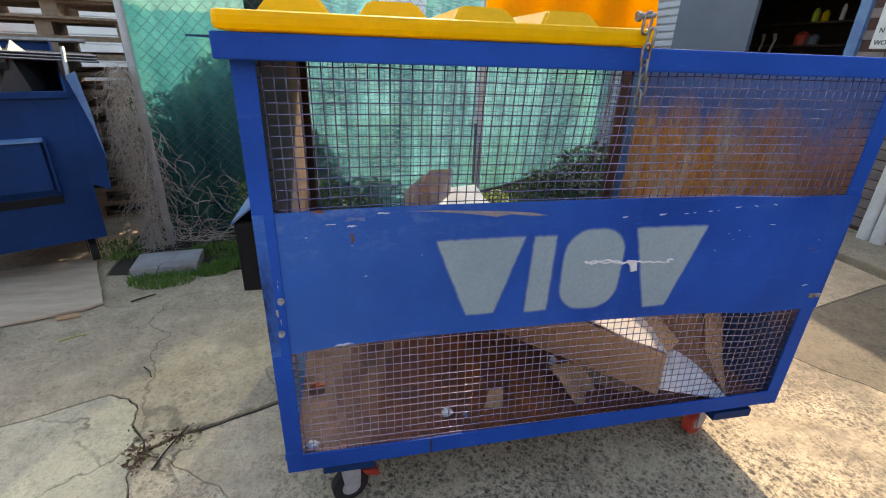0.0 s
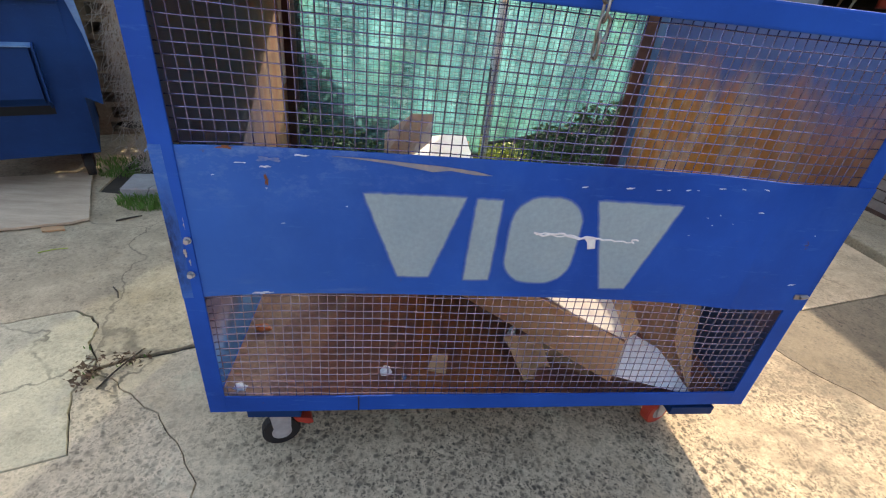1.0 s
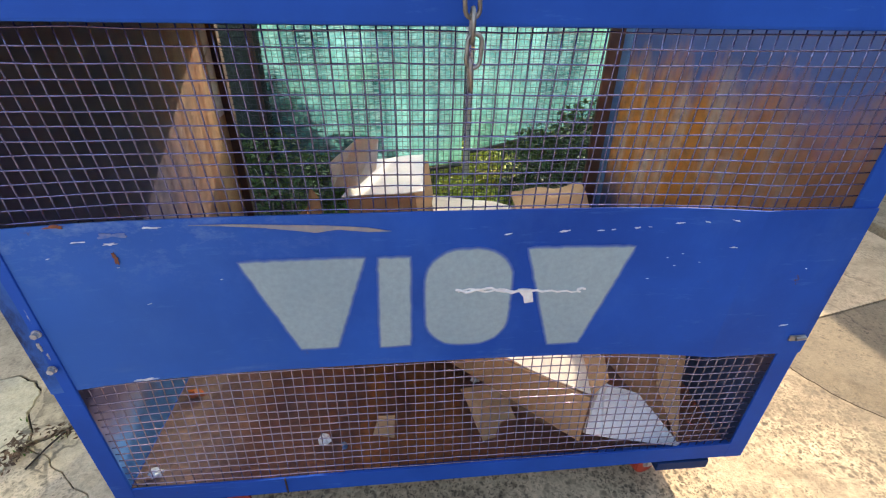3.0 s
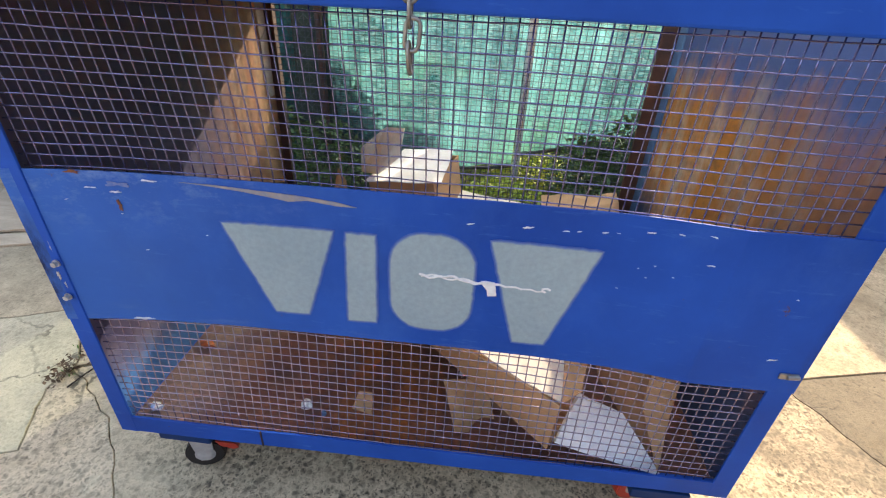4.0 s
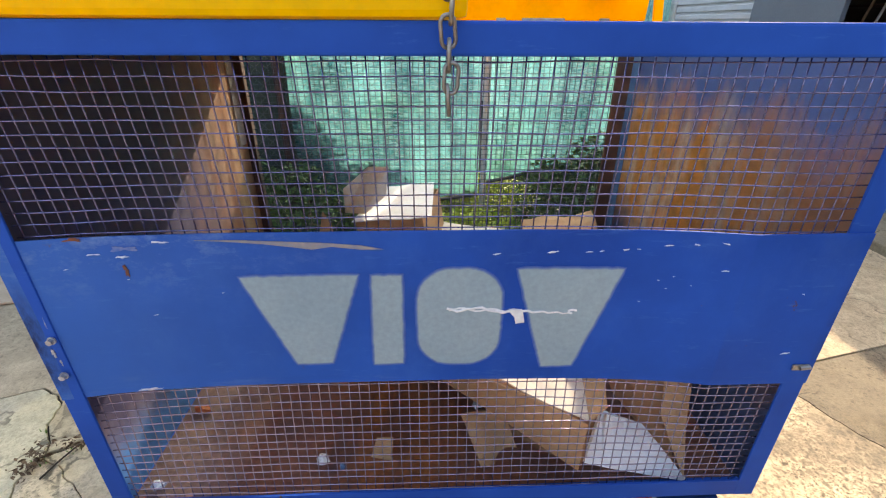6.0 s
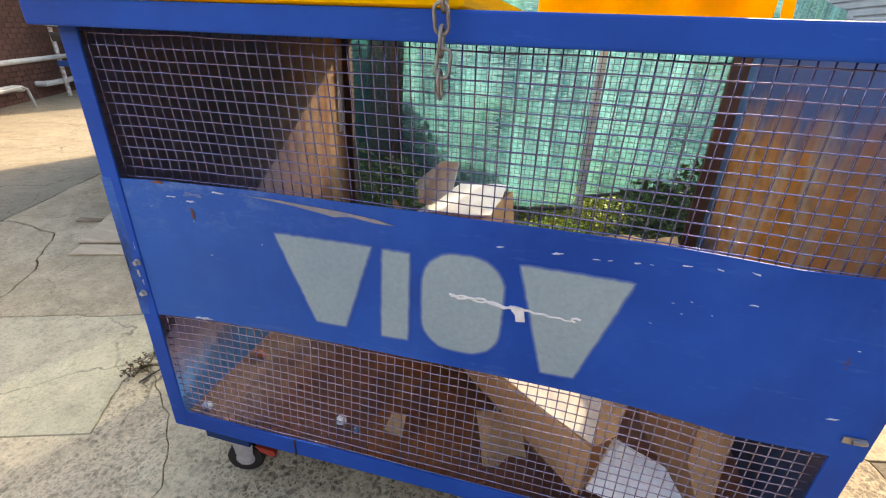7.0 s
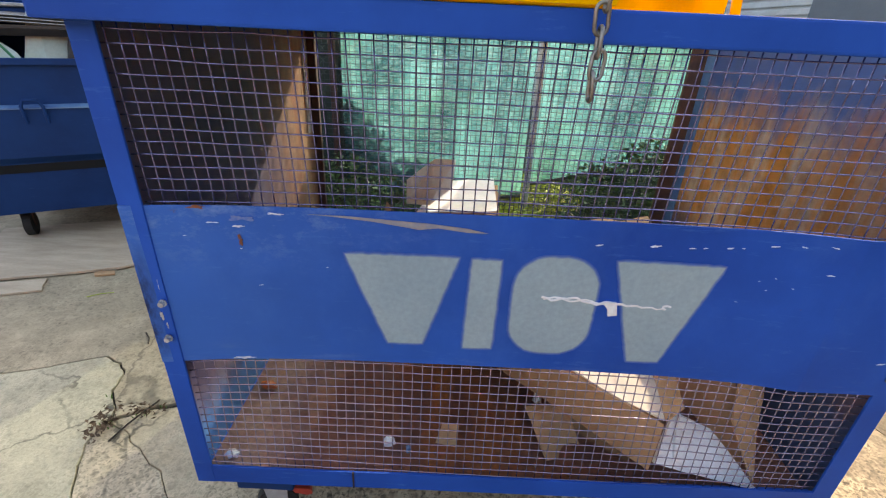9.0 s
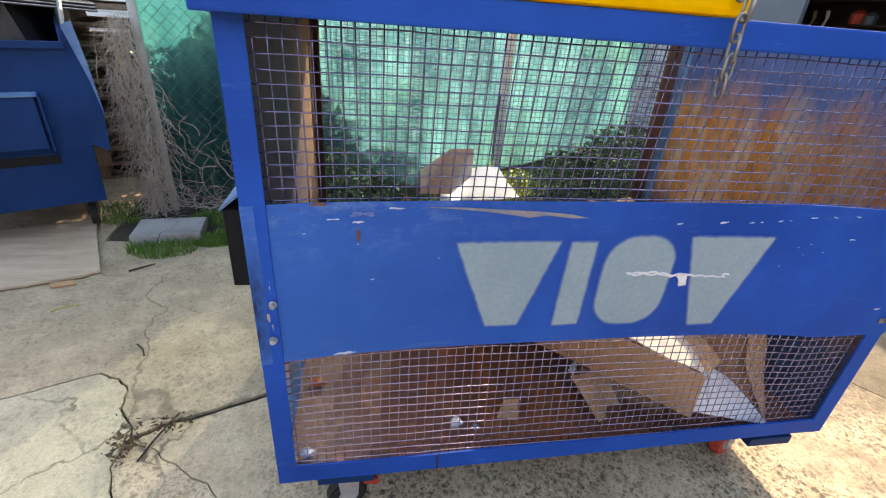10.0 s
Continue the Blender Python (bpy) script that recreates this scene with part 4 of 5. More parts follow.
# flap takes the white board colour in place of sunlight
sheet("cardboard_sheet", [(0.330, 1.915, 0.738), (0.650, 1.845, 0.784), (0.665, 2.25, 0.786), (0.43, 2.30, 0.752)], 0.004, PAPER, "carton flap lying over its top, whitened as sunlit", "cardboard", "loose cardboard", 0.01)
sheet("cardboard_sheet", [(1.36, 1.13, 0.262), (1.22, 1.32, 0.40), (1.12, 1.56, 0.74), (1.33, 1.42, 0.74)], 0.005, CARD_DARK, "brown cardboard flap leaning in the cage", "cardboard", "loose cardboard")
sheet("cardboard_sheet", [(1.368, 1.10, 0.270), (1.315, 1.195, 0.42), (1.395, 1.39, 0.70), (1.44, 1.30, 0.52)], 0.005, CARD, "brown cardboard flap standing on its tip", "cardboard", "loose cardboard")


def crushed_carton():
    """A long carton lying tilted, torn open at its front end."""
    ob = thing("cardboard_box", "brown carton lying tilted on its side, torn open", "box", group="cartons in the cage")
    b, t = Vector((1.046, 1.075, 0.345)), Vector((1.056, 1.092, 0.500))
    low, up = Vector((-0.735, 0.676, 0.054)), Vector((-0.903, 0.253, 0.346))
    wide = Vector((0.16, 0.97, 0.12)).normalized()
    bl, tl = b + low * 0.80, t + up * 0.62

    def panel(name, corners, material, n=10, bend=0.008, label=""):
        p, q, r, w = corners
        normal = (q - p).cross(w - p).normalized()
        bm = bmesh.new()
        g = [[bm.verts.new(p.lerp(q, i / n).lerp(w.lerp(r, i / n), j / n) + normal * bend * noise.noise((p.lerp(q, i / n).lerp(w.lerp(r, i / n), j / n)) * 7)) for j in range(n + 1)] for i in range(n + 1)]
        for i in range(n):
            for j in range(n):
                bm.faces.new((g[i][j], g[i + 1][j], g[i + 1][j + 1], g[i][j + 1]))
        bm.normal_update()
        bmesh.ops.solidify(bm, geom=bm.faces[:], thickness=0.004)
        part(name, bm, material, ob, label)

    panel("side", (b, bl, tl, t), CARD)
    panel("top", (t + Vector((0, 0.004, 0.003)), tl + Vector((0, 0.004, 0.003)), tl + wide * 0.34, t + wide * 0.26), CARD_SUNLIT, bend=0.014, label="torn top flap coloured as sunlit")
    panel("base", (b + Vector((0.006, 0.006, 0)), bl + Vector((0.006, 0.006, 0)), bl + Vector((0.16, 0.16, 0.0)), b + Vector((0.12, 0.20, 0.0))), CARD_DARK)
    panel("flap", (t + Vector((0.008, 0.004, 0.0)), t + wide * 0.27, t + wide * 0.27 + Vector((0.085, 0.02, -0.03)), t + Vector((0.055, 0.02, 0.035))), CARD, 6, 0.010)


crushed_carton()
sheet("cardboard_sheet", [(0.70, 1.80, 0.58), (1.05, 1.76, 0.55), (1.12, 2.25, 0.53), (0.70, 2.28, 0.58)], 0.006, CARD_SUNLIT, "flattened cardboard leaning at the back of the cage", "cardboard", "loose cardboard", 0.03)
sheet("cardboard_sheet", [(1.07, 1.82, 0.52), (1.40, 1.88, 0.52), (1.44, 2.30, 0.62), (1.10, 2.32, 0.58)], 0.006, CARD, "flattened cardboard leaning at the back of the cage", "cardboard", "loose cardboard", 0.03)
sheet("white_board", [(1.066, 1.092, 0.350), (1.382, 1.086, 0.264), (1.272, 1.20, 0.375), (1.125, 1.16, 0.475)], 0.012, PAPER, "white foam packing board among the cardboard", "packing", "", 0.012)
sheet("white_board", [(1.12, 1.10, 0.36), (1.16, 1.095, 0.34), (1.20, 1.17, 0.43), (1.13, 1.145, 0.475)], 0.010, PAPER, "broken white foam piece on a larger board", "packing", "", 0.02)


def crumple(name, at, size, material, label, category, seed, squash=0.5):
    bm = bmesh.new()
    bmesh.ops.create_icosphere(bm, subdivisions=2, radius=1.0)
    for v in bm.verts:
        d = v.co.copy()
        k = 1 + 0.55 * noise.noise(d * 1.7 + Vector((seed, 0, 0))) + 0.3 * noise.noise(d * 4.1 + Vector((0, seed, 0)))
        v.co = Vector((d.x * size[0] * k, d.y * size[1] * k, d.z * size[2] * k))
    low = min(v.co.z for v in bm.verts)
    for v in bm.verts:
        v.co.z = max(v.co.z - low - 0.15 * size[2], 0)
    return solo(name, bm, material, label, category, at=at)


bm = bmesh.new()
fold = [bm.verts.new(c) for c in ((0.277, 2.10, 0.70), (0.277, 2.10, 0.81), (0.395, 2.07, 0.915), (0.482, 2.0, 0.935), (0.470, 1.96, 0.83), (0.385, 1.945, 0.757))]
bm.faces.new((fold[0], fold[1], fold[2], fold[5]))
bm.faces.new((fold[5], fold[2], fold[3], fold[4]))
bm.normal_update()
bmesh.ops.solidify(bm, geom=bm.faces[:], thickness=0.004)
solo("cardboard_sheet", bm, CARD_SUNLIT, "folded tan cardboard flap standing up from a carton", "cardboard", "loose cardboard")
sheet("cardboard_scrap", [(0.455, 1.20, 0.257), (0.52, 1.185, 0.257), (0.525, 1.215, 0.325), (0.475, 1.225, 0.315)], 0.004, CARD, "small tan scrap of cardboard on the rusty floor", "cardboard", "", 0.008, 4)
WRAP = plain("orange_wrapper", (0.75, 0.16, 0.02), (0.10, 0.03, 0.02), 30, rough=0.4)
crumple("wrapper", (-0.135, 1.397, 0.256), (0.028, 0.014, 0.014), WRAP, "crumpled orange wrapper on the rusty floor", "litter", 1.0)
crumple("paper_scrap", (0.315, 1.185, 0.256), (0.018, 0.015, 0.018), PAPER, "crumpled white paper scrap on the rusty floor", "litter", 2.0)
crumple("plastic_scrap", (0.375, 1.165, 0.256), (0.009, 0.009, 0.012), BLUE_PALE, "small blue plastic scrap on the rusty floor", "litter", 3.0)
crumple("foam_scrap", (-0.135, 1.115, 0.256), (0.019, 0.013, 0.013), PAPER, "crumbled white foam in the cage corner", "litter", 4.0)
sheet("cardboard_scrap", [(0.735, 1.300, 0.320), (0.790, 1.150, 0.264), (0.915, 1.195, 0.264), (0.870, 1.310, 0.335)], 0.006, CARD, "crushed brown cardboard piece on the cage floor", "cardboard", "", 0.05, 9)
crumple("paper_scrap", (0.80, 1.395, 0.256), (0.016, 0.014, 0.02), PAPER, "crumpled white paper scrap on the rusty floor", "litter", 6.0)
crumple("cardboard_scrap", (0.20, 2.0, 0.256), (0.05, 0.03, 0.215), CARD, "torn tan cardboard piece standing on the floor", "cardboard", 7.0)

# ---- fence with green cloth ----
FY = 3.6
fence = thing("fence", "galvanised chain link fence screened with green shade cloth", "fence", (0, FY, 0))
for x, y, top in ((-1.384, 0.0, 2.65), (-0.40, 0.0, 2.65), (1.06, 0.0, 1.9), (2.95, 1.36, 1.62)):
    bm = bmesh.new()
    rod(bm, (x, y, -0.1), (x, y, top), 0.026, 14)
    rod(bm, (x, y, top), (x, y, top + 0.03), 0.03, 14, 0.012)
    part("post", bm, POST_RUST if x == -0.40 else RAIL_GREY, fence)


def cloth_sheet(x0, x1, lower, upper):
    bm = bmesh.new()
    nx, nz = 70, 24
    rows = []
    for j in range(nz + 1):
        row = []
        for i in range(nx + 1):
            x = x0 + (x1 - x0) * i / nx
            lo, hi = lower(x), upper(x)
            z = lo + (hi - lo) * j / nz
            y = 1.6 * max(0.0, x - 2.1) + 0.06 + 0.045 * noise.noise(Vector((x * 2.2, z * 0.9, 8))) + 0.015 * noise.noise(Vector((x * 9, z * 2, 1)))
            row.append(bm.verts.new((x, y, z)))
        rows.append(row)
    for j in range(nz):
        for i in range(nx):
            bm.faces.new((rows[j][i], rows[j][i + 1], rows[j + 1][i + 1], rows[j + 1][i]))
    return bm


def cloth_top(x):
    """The upper edge, with two dips shaped to let the sun into the cage."""
    return (2.65 if x < -0.3 else 1.95 if x < 0.27 else 1.68 if x < 0.62 else 1.79 if 0.88 < x < 1.15 else 1.88) + 0.008 * math.sin(7 * x)


part("cloth", cloth_sheet(-1.38, -0.62, lambda x: 0.05, cloth_top), CLOTH_DENSE, fence, "sagging green shade cloth", True)
# added panel: stands for the dark gap and keeps sun off the ground
part("cloth", cloth_sheet(-0.64, -0.35, lambda x: 0.04, lambda x: 1.9), GAP_DARK, fence, "dark panel added in the cloth's gap to block sun", True)
part("cloth", cloth_sheet(-0.37, 1.03, lambda x: 0.20 + 0.03 * math.sin(9 * x), cloth_top), CLOTH, fence, "sagging green shade cloth", True)
part("cloth", cloth_sheet(1.09, 2.95, lambda x: 0.33 + 0.30 * (x - 1.09) ** 1.4, lambda x: 1.88 if x < 2.02 else 1.68 + 0.20 * math.exp(-5.0 * (x - 2.02))), CLOTH, fence, "sagging green shade cloth", True)
for x0, x1, z0, z1 in ((0.42, 1.03, 0.17, 0.23), (1.09, 1.62, 0.33, 0.47)):
    bm = bmesh.new()
    tube(bm, [(x0 + (x1 - x0) * k / 10, 0.05, z0 + (z1 - z0) * k / 10 - 0.012 * math.sin(math.pi * k / 10)) for k in range(11)], 0.014, 8)
    part("cloth_hem", bm, BLACK, fence, "dark rolled lower hem of the cloth")
# chain link in front of the cloth
bm = bmesh.new()
P = 0.055
for x0, x1 in ((-1.38, -0.40), (-0.40, 1.06), (1.06, 2.02)):
    k = 0
    x = x0 - 2.3
    while x < x1:
        for s in (1, -1):
            pts = []
            n = 30
            for i in range(n + 1):
                z = 0.05 + (2.2 if x1 < 0 else 1.75) * i / n
                xx = x + (z - 0.05) if s > 0 else (x0 + x1) - (x + (z - 0.05))
                if x0 <= xx <= x1:
                    pts.append((xx, 0.004 * s, z))
            if len(pts) > 2:
                rod(bm, pts[0], pts[-1], 0.0012, 4)
        x += P * 1.414
tagged(part("chain_link", bm, NETTING, fence, "fine diamond wire netting"), kind="stuff")


# ---- plants ----
def leaves(bm, rnd, centre, spread, n, size, flat=0.6):
    for _ in range(n):
        while True:
            p = Vector((rnd.uniform(-1, 1), rnd.uniform(-1, 1), rnd.uniform(-1, 1)))
            if p.length < 1:
                break
        c = Vector(centre) + Vector((p.x * spread[0], p.y * spread[1], p.z * spread[2]))
        if c.z < 0.01:
            c.z = 0.01 + rnd.random() * 0.05
        d = Vector((rnd.gauss(0, 1), rnd.gauss(0, 1), rnd.gauss(0, flat))).normalized()
        u = d.orthogonal().normalized()
        u = (u + d.cross(u) * rnd.uniform(-2, 2)).normalized()
        s = size * rnd.uniform(0.5, 1.3)
        w = d.cross(u)
        a, b, t, e = c - d * s, c + u * s * 0.5 + w * s * 0.15, c + d * s, c - u * s * 0.5 + w * s * 0.15
        bm.faces.new([bm.verts.new(q) for q in (a, b, t, e)])


def bush(name, blobs, n, size, material, label, seed):
    rnd = random.Random(seed)
    holder = thing(name, label, "bush", (blobs[0][0], blobs[0][1], 0))
    o = Vector((blobs[0][0], blobs[0][1], 0))
    bm = bmesh.new()
    for x, y, z, sx, sy, sz in blobs:
        leaves(bm, rnd, Vector((x, y, z)) - o, (sx, sy, sz), int(n * sx * sy * sz * 60) + 60, size)
    tagged(part("foliage", bm, material, holder), kind="stuff")
    bm = bmesh.new()
    for x, y, z, sx, sy, sz in blobs:
        for _ in range(5):
            q = Vector((x + rnd.uniform(-0.7, 0.7) * sx, y + rnd.uniform(-0.7, 0.7) * sy, z + 0.5 * sz)) - o
            f = Vector((q.x * 0.5, q.y * 0.5, -0.02))
            mid = f.lerp(q, 0.5) + Vector((rnd.uniform(-0.05, 0.05), 0, 0.04))
            tube(bm, [f, mid, q], 0.006, 5, taper=0.4)
    tagged(part("stem", bm, DRY, holder), kind="stuff")


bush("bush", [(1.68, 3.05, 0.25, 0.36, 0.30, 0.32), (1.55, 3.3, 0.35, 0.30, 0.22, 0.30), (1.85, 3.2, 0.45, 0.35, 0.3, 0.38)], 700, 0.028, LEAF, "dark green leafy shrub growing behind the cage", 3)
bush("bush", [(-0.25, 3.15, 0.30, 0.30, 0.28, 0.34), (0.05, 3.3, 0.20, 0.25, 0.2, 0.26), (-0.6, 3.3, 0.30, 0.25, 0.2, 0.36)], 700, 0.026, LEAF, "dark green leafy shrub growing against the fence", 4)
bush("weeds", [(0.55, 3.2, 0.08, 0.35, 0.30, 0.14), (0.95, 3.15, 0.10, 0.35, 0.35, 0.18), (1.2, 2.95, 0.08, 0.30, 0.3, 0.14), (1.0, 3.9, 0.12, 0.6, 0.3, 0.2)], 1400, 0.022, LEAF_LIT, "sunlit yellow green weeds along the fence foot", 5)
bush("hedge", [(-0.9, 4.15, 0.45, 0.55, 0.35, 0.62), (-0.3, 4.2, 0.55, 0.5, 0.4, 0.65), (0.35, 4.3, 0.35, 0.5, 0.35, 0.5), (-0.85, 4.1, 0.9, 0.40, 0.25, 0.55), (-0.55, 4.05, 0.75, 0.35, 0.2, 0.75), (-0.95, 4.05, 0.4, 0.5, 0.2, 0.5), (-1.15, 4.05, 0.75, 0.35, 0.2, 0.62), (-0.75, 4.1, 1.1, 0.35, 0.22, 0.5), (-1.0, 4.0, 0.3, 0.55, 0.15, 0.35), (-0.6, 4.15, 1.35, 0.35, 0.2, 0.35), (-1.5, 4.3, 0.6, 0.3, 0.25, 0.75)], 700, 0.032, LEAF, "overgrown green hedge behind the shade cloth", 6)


def blades(name, spots, material, label, seed, height=0.05):
    rnd = random.Random(seed)
    bm = bmesh.new()
    for x, y, r, n in spots:
        for _ in range(n):
            a, q = rnd.uniform(0, 6.28), r * math.sqrt(rnd.random())
            p = Vector((x + q * math.cos(a), y + 0.6 * q * math.sin(a), 0.0))
            lean = Vector((rnd.uniform(-1, 1), rnd.uniform(-1, 1), 0)) * 0.5
            h = height * rnd.uniform(0.4, 1.2)
            side = Vector((lean.y, -lean.x, 0)).normalized() * 0.0035
            vs = [bm.verts.new(c) for c in (p - side, p + side, p + lean * h * 0.5 + Vector((0, 0, h * 0.7)) + side * 0.7, p + lean * h + Vector((0, 0, h)))]
            bm.faces.new(vs)
    return solo(name, bm, material, label, "grass", kind="stuff")


blades("grass_tufts", [(-1.22, 2.91, 0.20, 620), (-0.95, 3.02, 0.14, 620), (-0.80, 3.14, 0.16, 420), (-0.95, 3.38, 0.25, 520), (-1.62, 3.35, 0.14, 160), (-0.7, 3.45, 0.2, 260), (-1.7, 3.55, 0.2, 200)], GRASS, "short green grass tufts at the edge of the concrete", 8)
blades("grass_tufts", [(0.3, 3.25, 0.5, 700), (1.3, 3.2, 0.5, 700), (0.5, 4.3, 0.9, 900), (1.9, 4.4, 0.9, 900)], GRASS, "rough grass behind the cage and the fence", 9, 0.16)
blades("weed_tufts", [(-0.79, 1.42, 0.035, 10), (-0.70, 1.47, 0.04, 6), (-0.62, 1.52, 0.03, 5), (-0.88, 1.56, 0.02, 4)], GRASS, "small weeds growing in the concrete crack", 10, 0.018)
DARK_TWIG = plain("dark_twig", (0.07, 0.05, 0.035), (0.035, 0.026, 0.02), 20, rough=0.9)
DEAD = plain("dead_leaf", (0.16, 0.09, 0.05), (0.08, 0.05, 0.03), 20, rough=0.9)
bm = bmesh.new()
leaves(bm, random.Random(12), (-0.80, 1.40, 0.006), (0.045, 0.085, 0.008), 90, 0.012, 0.2)
leaves(bm, random.Random(13), (-0.68, 1.48, 0.006), (0.11, 0.03, 0.006), 70, 0.010, 0.2)
solo("leaf_litter", bm, DEAD, "dry brown leaf litter caught in the crack", "litter", kind="stuff")
bm = bmesh.new()
tube(bm, [(-0.735, 1.345, 0.008), (-0.715, 1.42, 0.012), (-0.69, 1.49, 0.013), (-0.670, 1.55, 0.009)], 0.0035, 5)
solo("twig", bm, DARK_TWIG, "thin dark twig lying across the crack", "twig")


def stick(points, r, material, label, name="twig"):
    bm = bmesh.new()
    tube(bm, points, r, 5, taper=0.6)
    solo(name, bm, material, label, "litter")


stick([(-1.49, 2.26, 0.006), (-1.44, 2.30, 0.005), (-1.38, 2.32, 0.004)], 0.0032, LEAF_LIT, "short yellow straw on the concrete", "straw")
stick([(-1.30, 2.64, 0.008), (-1.23, 2.69, 0.010), (-1.19, 2.72, 0.008)], 0.006, DARK_TWIG, "short broken twig near the grass")
stick([(-0.99, 1.98, 0.005), (-0.95, 1.94, 0.006), (-0.93, 1.90, 0.005)], 0.004, DARK_TWIG, "short broken twig on the concrete")

# dry vine hanging on the fence post
rnd = random.Random(21)
bm = bmesh.new()
for _ in range(800):
    z = rnd.uniform(0.05, 1.30)
    wide = 0.028 + 0.035 * max(0.0, math.sin(z * 2.4))
    p = Vector((-1.42 + rnd.gauss(-0.01, wide), 3.52 + rnd.gauss(-0.03, 0.04), z))
    pts = [p.copy()]
    d = Vector((rnd.gauss(-0.1, 0.6), rnd.gauss(-0.2, 0.4), rnd.uniform(-1.2, 0.2)))
    for _ in range(rnd.randint(5, 13)):
        d = d * 0.85 + Vector((rnd.gauss(0, 0.42), rnd.gauss(0, 0.32), rnd.gauss(-0.25, 0.40)))
        p = p + d.normalized() * 0.026
        p.z = max(p.z, 0.02)
        p.y = min(p.y, 3.58)
        pts.append(p.copy())
    tube(bm, pts, rnd.uniform(0.0010, 0.0026), 4, taper=0.45)
solo("dry_vine", bm, DRY, "mass of dry grey vine hanging on the fence post", "vine", kind="stuff")
bm = bmesh.new()
for _ in range(90):
    p = Vector((-1.3 + 0.6 * rnd.random() ** 1.5, 3.56, rnd.choice((0.03, 0.03, 0.3, 0.6)) * rnd.random() + 0.02))
    pts, d = [p.copy()], Vector((rnd.gauss(0, 1), -0.05, rnd.uniform(0, 1.2)))
    for _ in range(rnd.randint(5, 10)):
        d = d + Vector((rnd.gauss(0, 0.5), rnd.gauss(0, 0.12), rnd.gauss(-0.12, 0.4)))
        p = p + d.normalized() * 0.04
        p.y, p.z = min(max(p.y, 3.45), 3.585), max(p.z, 0.015)
        pts.append(p.copy())
    tube(bm, pts, rnd.uniform(0.0014, 0.003), 4, taper=0.5)
solo("dry_vine", bm, DRY, "thin dry vine tendrils curling up the green cloth", "vine", kind="stuff")

# ---- block and boards on the ground ----
bm = bmesh.new()
box(bm, -0.20, 0.20, -0.135, 0.135, 0.0, 0.068, 0.008)
solo("concrete_block", bm, BLOCK, "grey cast concrete block lying in the grass", "block", at=(-1.24, 3.118, 0.001), turn=7)


def board(pts, z0, z1, label, material=PLY, lift=0.0):
    bm = bmesh.new()
    ring = []
    for i, p in enumerate(pts):
        q = pts[(i + 1) % len(pts)]
        ring.append(p)
        ring += [(v.x, v.y) for v in jag(p, q, 0.006)]
    prism(bm, ring, z0, z1)
    for v in bm.verts:
        v.co.z += lift * 0.5 * (1 + noise.noise(Vector((v.co.x * 2, v.co.y * 2, 0))))
    solo("board", bm, material, label, "board", "boards on the ground")


board([(-2.25, 2.31), (-1.50, 2.575), (-1.44, 2.63), (-1.60, 2.95), (-1.78, 3.32), (-2.62, 3.02)], 0.008, 0.022, "weathered brown board lying under the skip wheels")
board([(-2.14, 2.155), (-1.765, 2.295), (-1.83, 2.415), (-2.2, 2.30)], 0.003, 0.014, "small weathered board sticking out from under another")
board([(-1.60, 2.475), (-1.50, 2.505), (-1.53, 2.545), (-1.63, 2.52)], 0.003, 0.012, "small broken chip of board on the concrete", CARD)
board([(-2.62, 2.60), (-2.45, 2.66), (-2.47, 2.70), (-2.65, 2.66)], 0.001, 0.016, "small broken chip of board on the concrete", TIMBER)

# ---- blue skip beside the fence ----
skip = thing("skip_bin", "dark blue steel skip on wheels with black lid propped open", "skip", (-2.365, 2.725, 0), 28)
SW = 0.89


def slab_part(name, outline, lo, hi, axes, material=BLUE_DARK, label=""):
    bm = bmesh.new()
    prism(bm, outline, lo, hi, axes)
    return part(name, bm, material, skip, label)


slab_part("front_panel", [(0.0, 0.24), (0.012, 0.24), (-0.02, 1.15), (-0.032, 1.15)], 0.0, SW, (1, 2, 0))
slab_part("side_panel", [(0.013, 0.24), (0.80, 0.24), (0.95, 1.42), (0.06, 1.15), (-0.018, 1.15)], 0.0, 0.012, (1, 2, 0))
slab_part("side_panel", [(0.013, 0.24), (0.80, 0.24), (0.95, 1.42), (0.10, 1.22), (-0.018, 1.15)], SW - 0.012, SW, (1, 2, 0))
slab_part("back_panel", [(0.80, 0.24), (0.812, 0.24), (0.962, 1.42), (0.95, 1.42)], 0.0, SW, (1, 2, 0))
slab_part("base_panel", [(0.013, 0.24), (0.80, 0.24), (0.80, 0.252), (0.013, 0.252)], 0.013, SW - 0.013, (1, 2, 0))
slab_part("fork_pocket", [(-0.009, 0.90), (-0.055, 0.885), (-0.05, 0.60), (-0.004, 0.55)], 0.13, 0.70, (1, 2, 0), label="raised horizontal lifting pocket")
slab_part("top_lip", [(-0.06, 1.12), (-0.034, 1.12), (-0.034, 1.155), (-0.06, 1.155)], -0.05, SW, (1, 2, 0))
slab_part("corner_flange", [(SW - 0.004, 1.22), (SW + 0.05, 1.20), (SW + 0.10, 0.80), (SW + 0.085, 0.55), (SW - 0.004, 0.60)], -0.022, -0.014, (0, 2, 1))
slab_part("flange_edge", [(SW + 0.010, 1.235), (SW + 0.062, 1.26), (SW + 0.085, 1.05), (SW + 0.105, 0.74), (SW + 0.075, 0.95)], -0.033, -0.0225, (0, 2, 1), BLUE_PALE, "narrow pale edge of the corner flange")
slab_part("pocket_lip", [(-0.014, 0.905), (-0.068, 0.889), (-0.068, 0.882), (-0.014, 0.898)], 0.12, 0.715, (1, 2, 0), BLUE_PALE, "thin pale lip of the pocket")
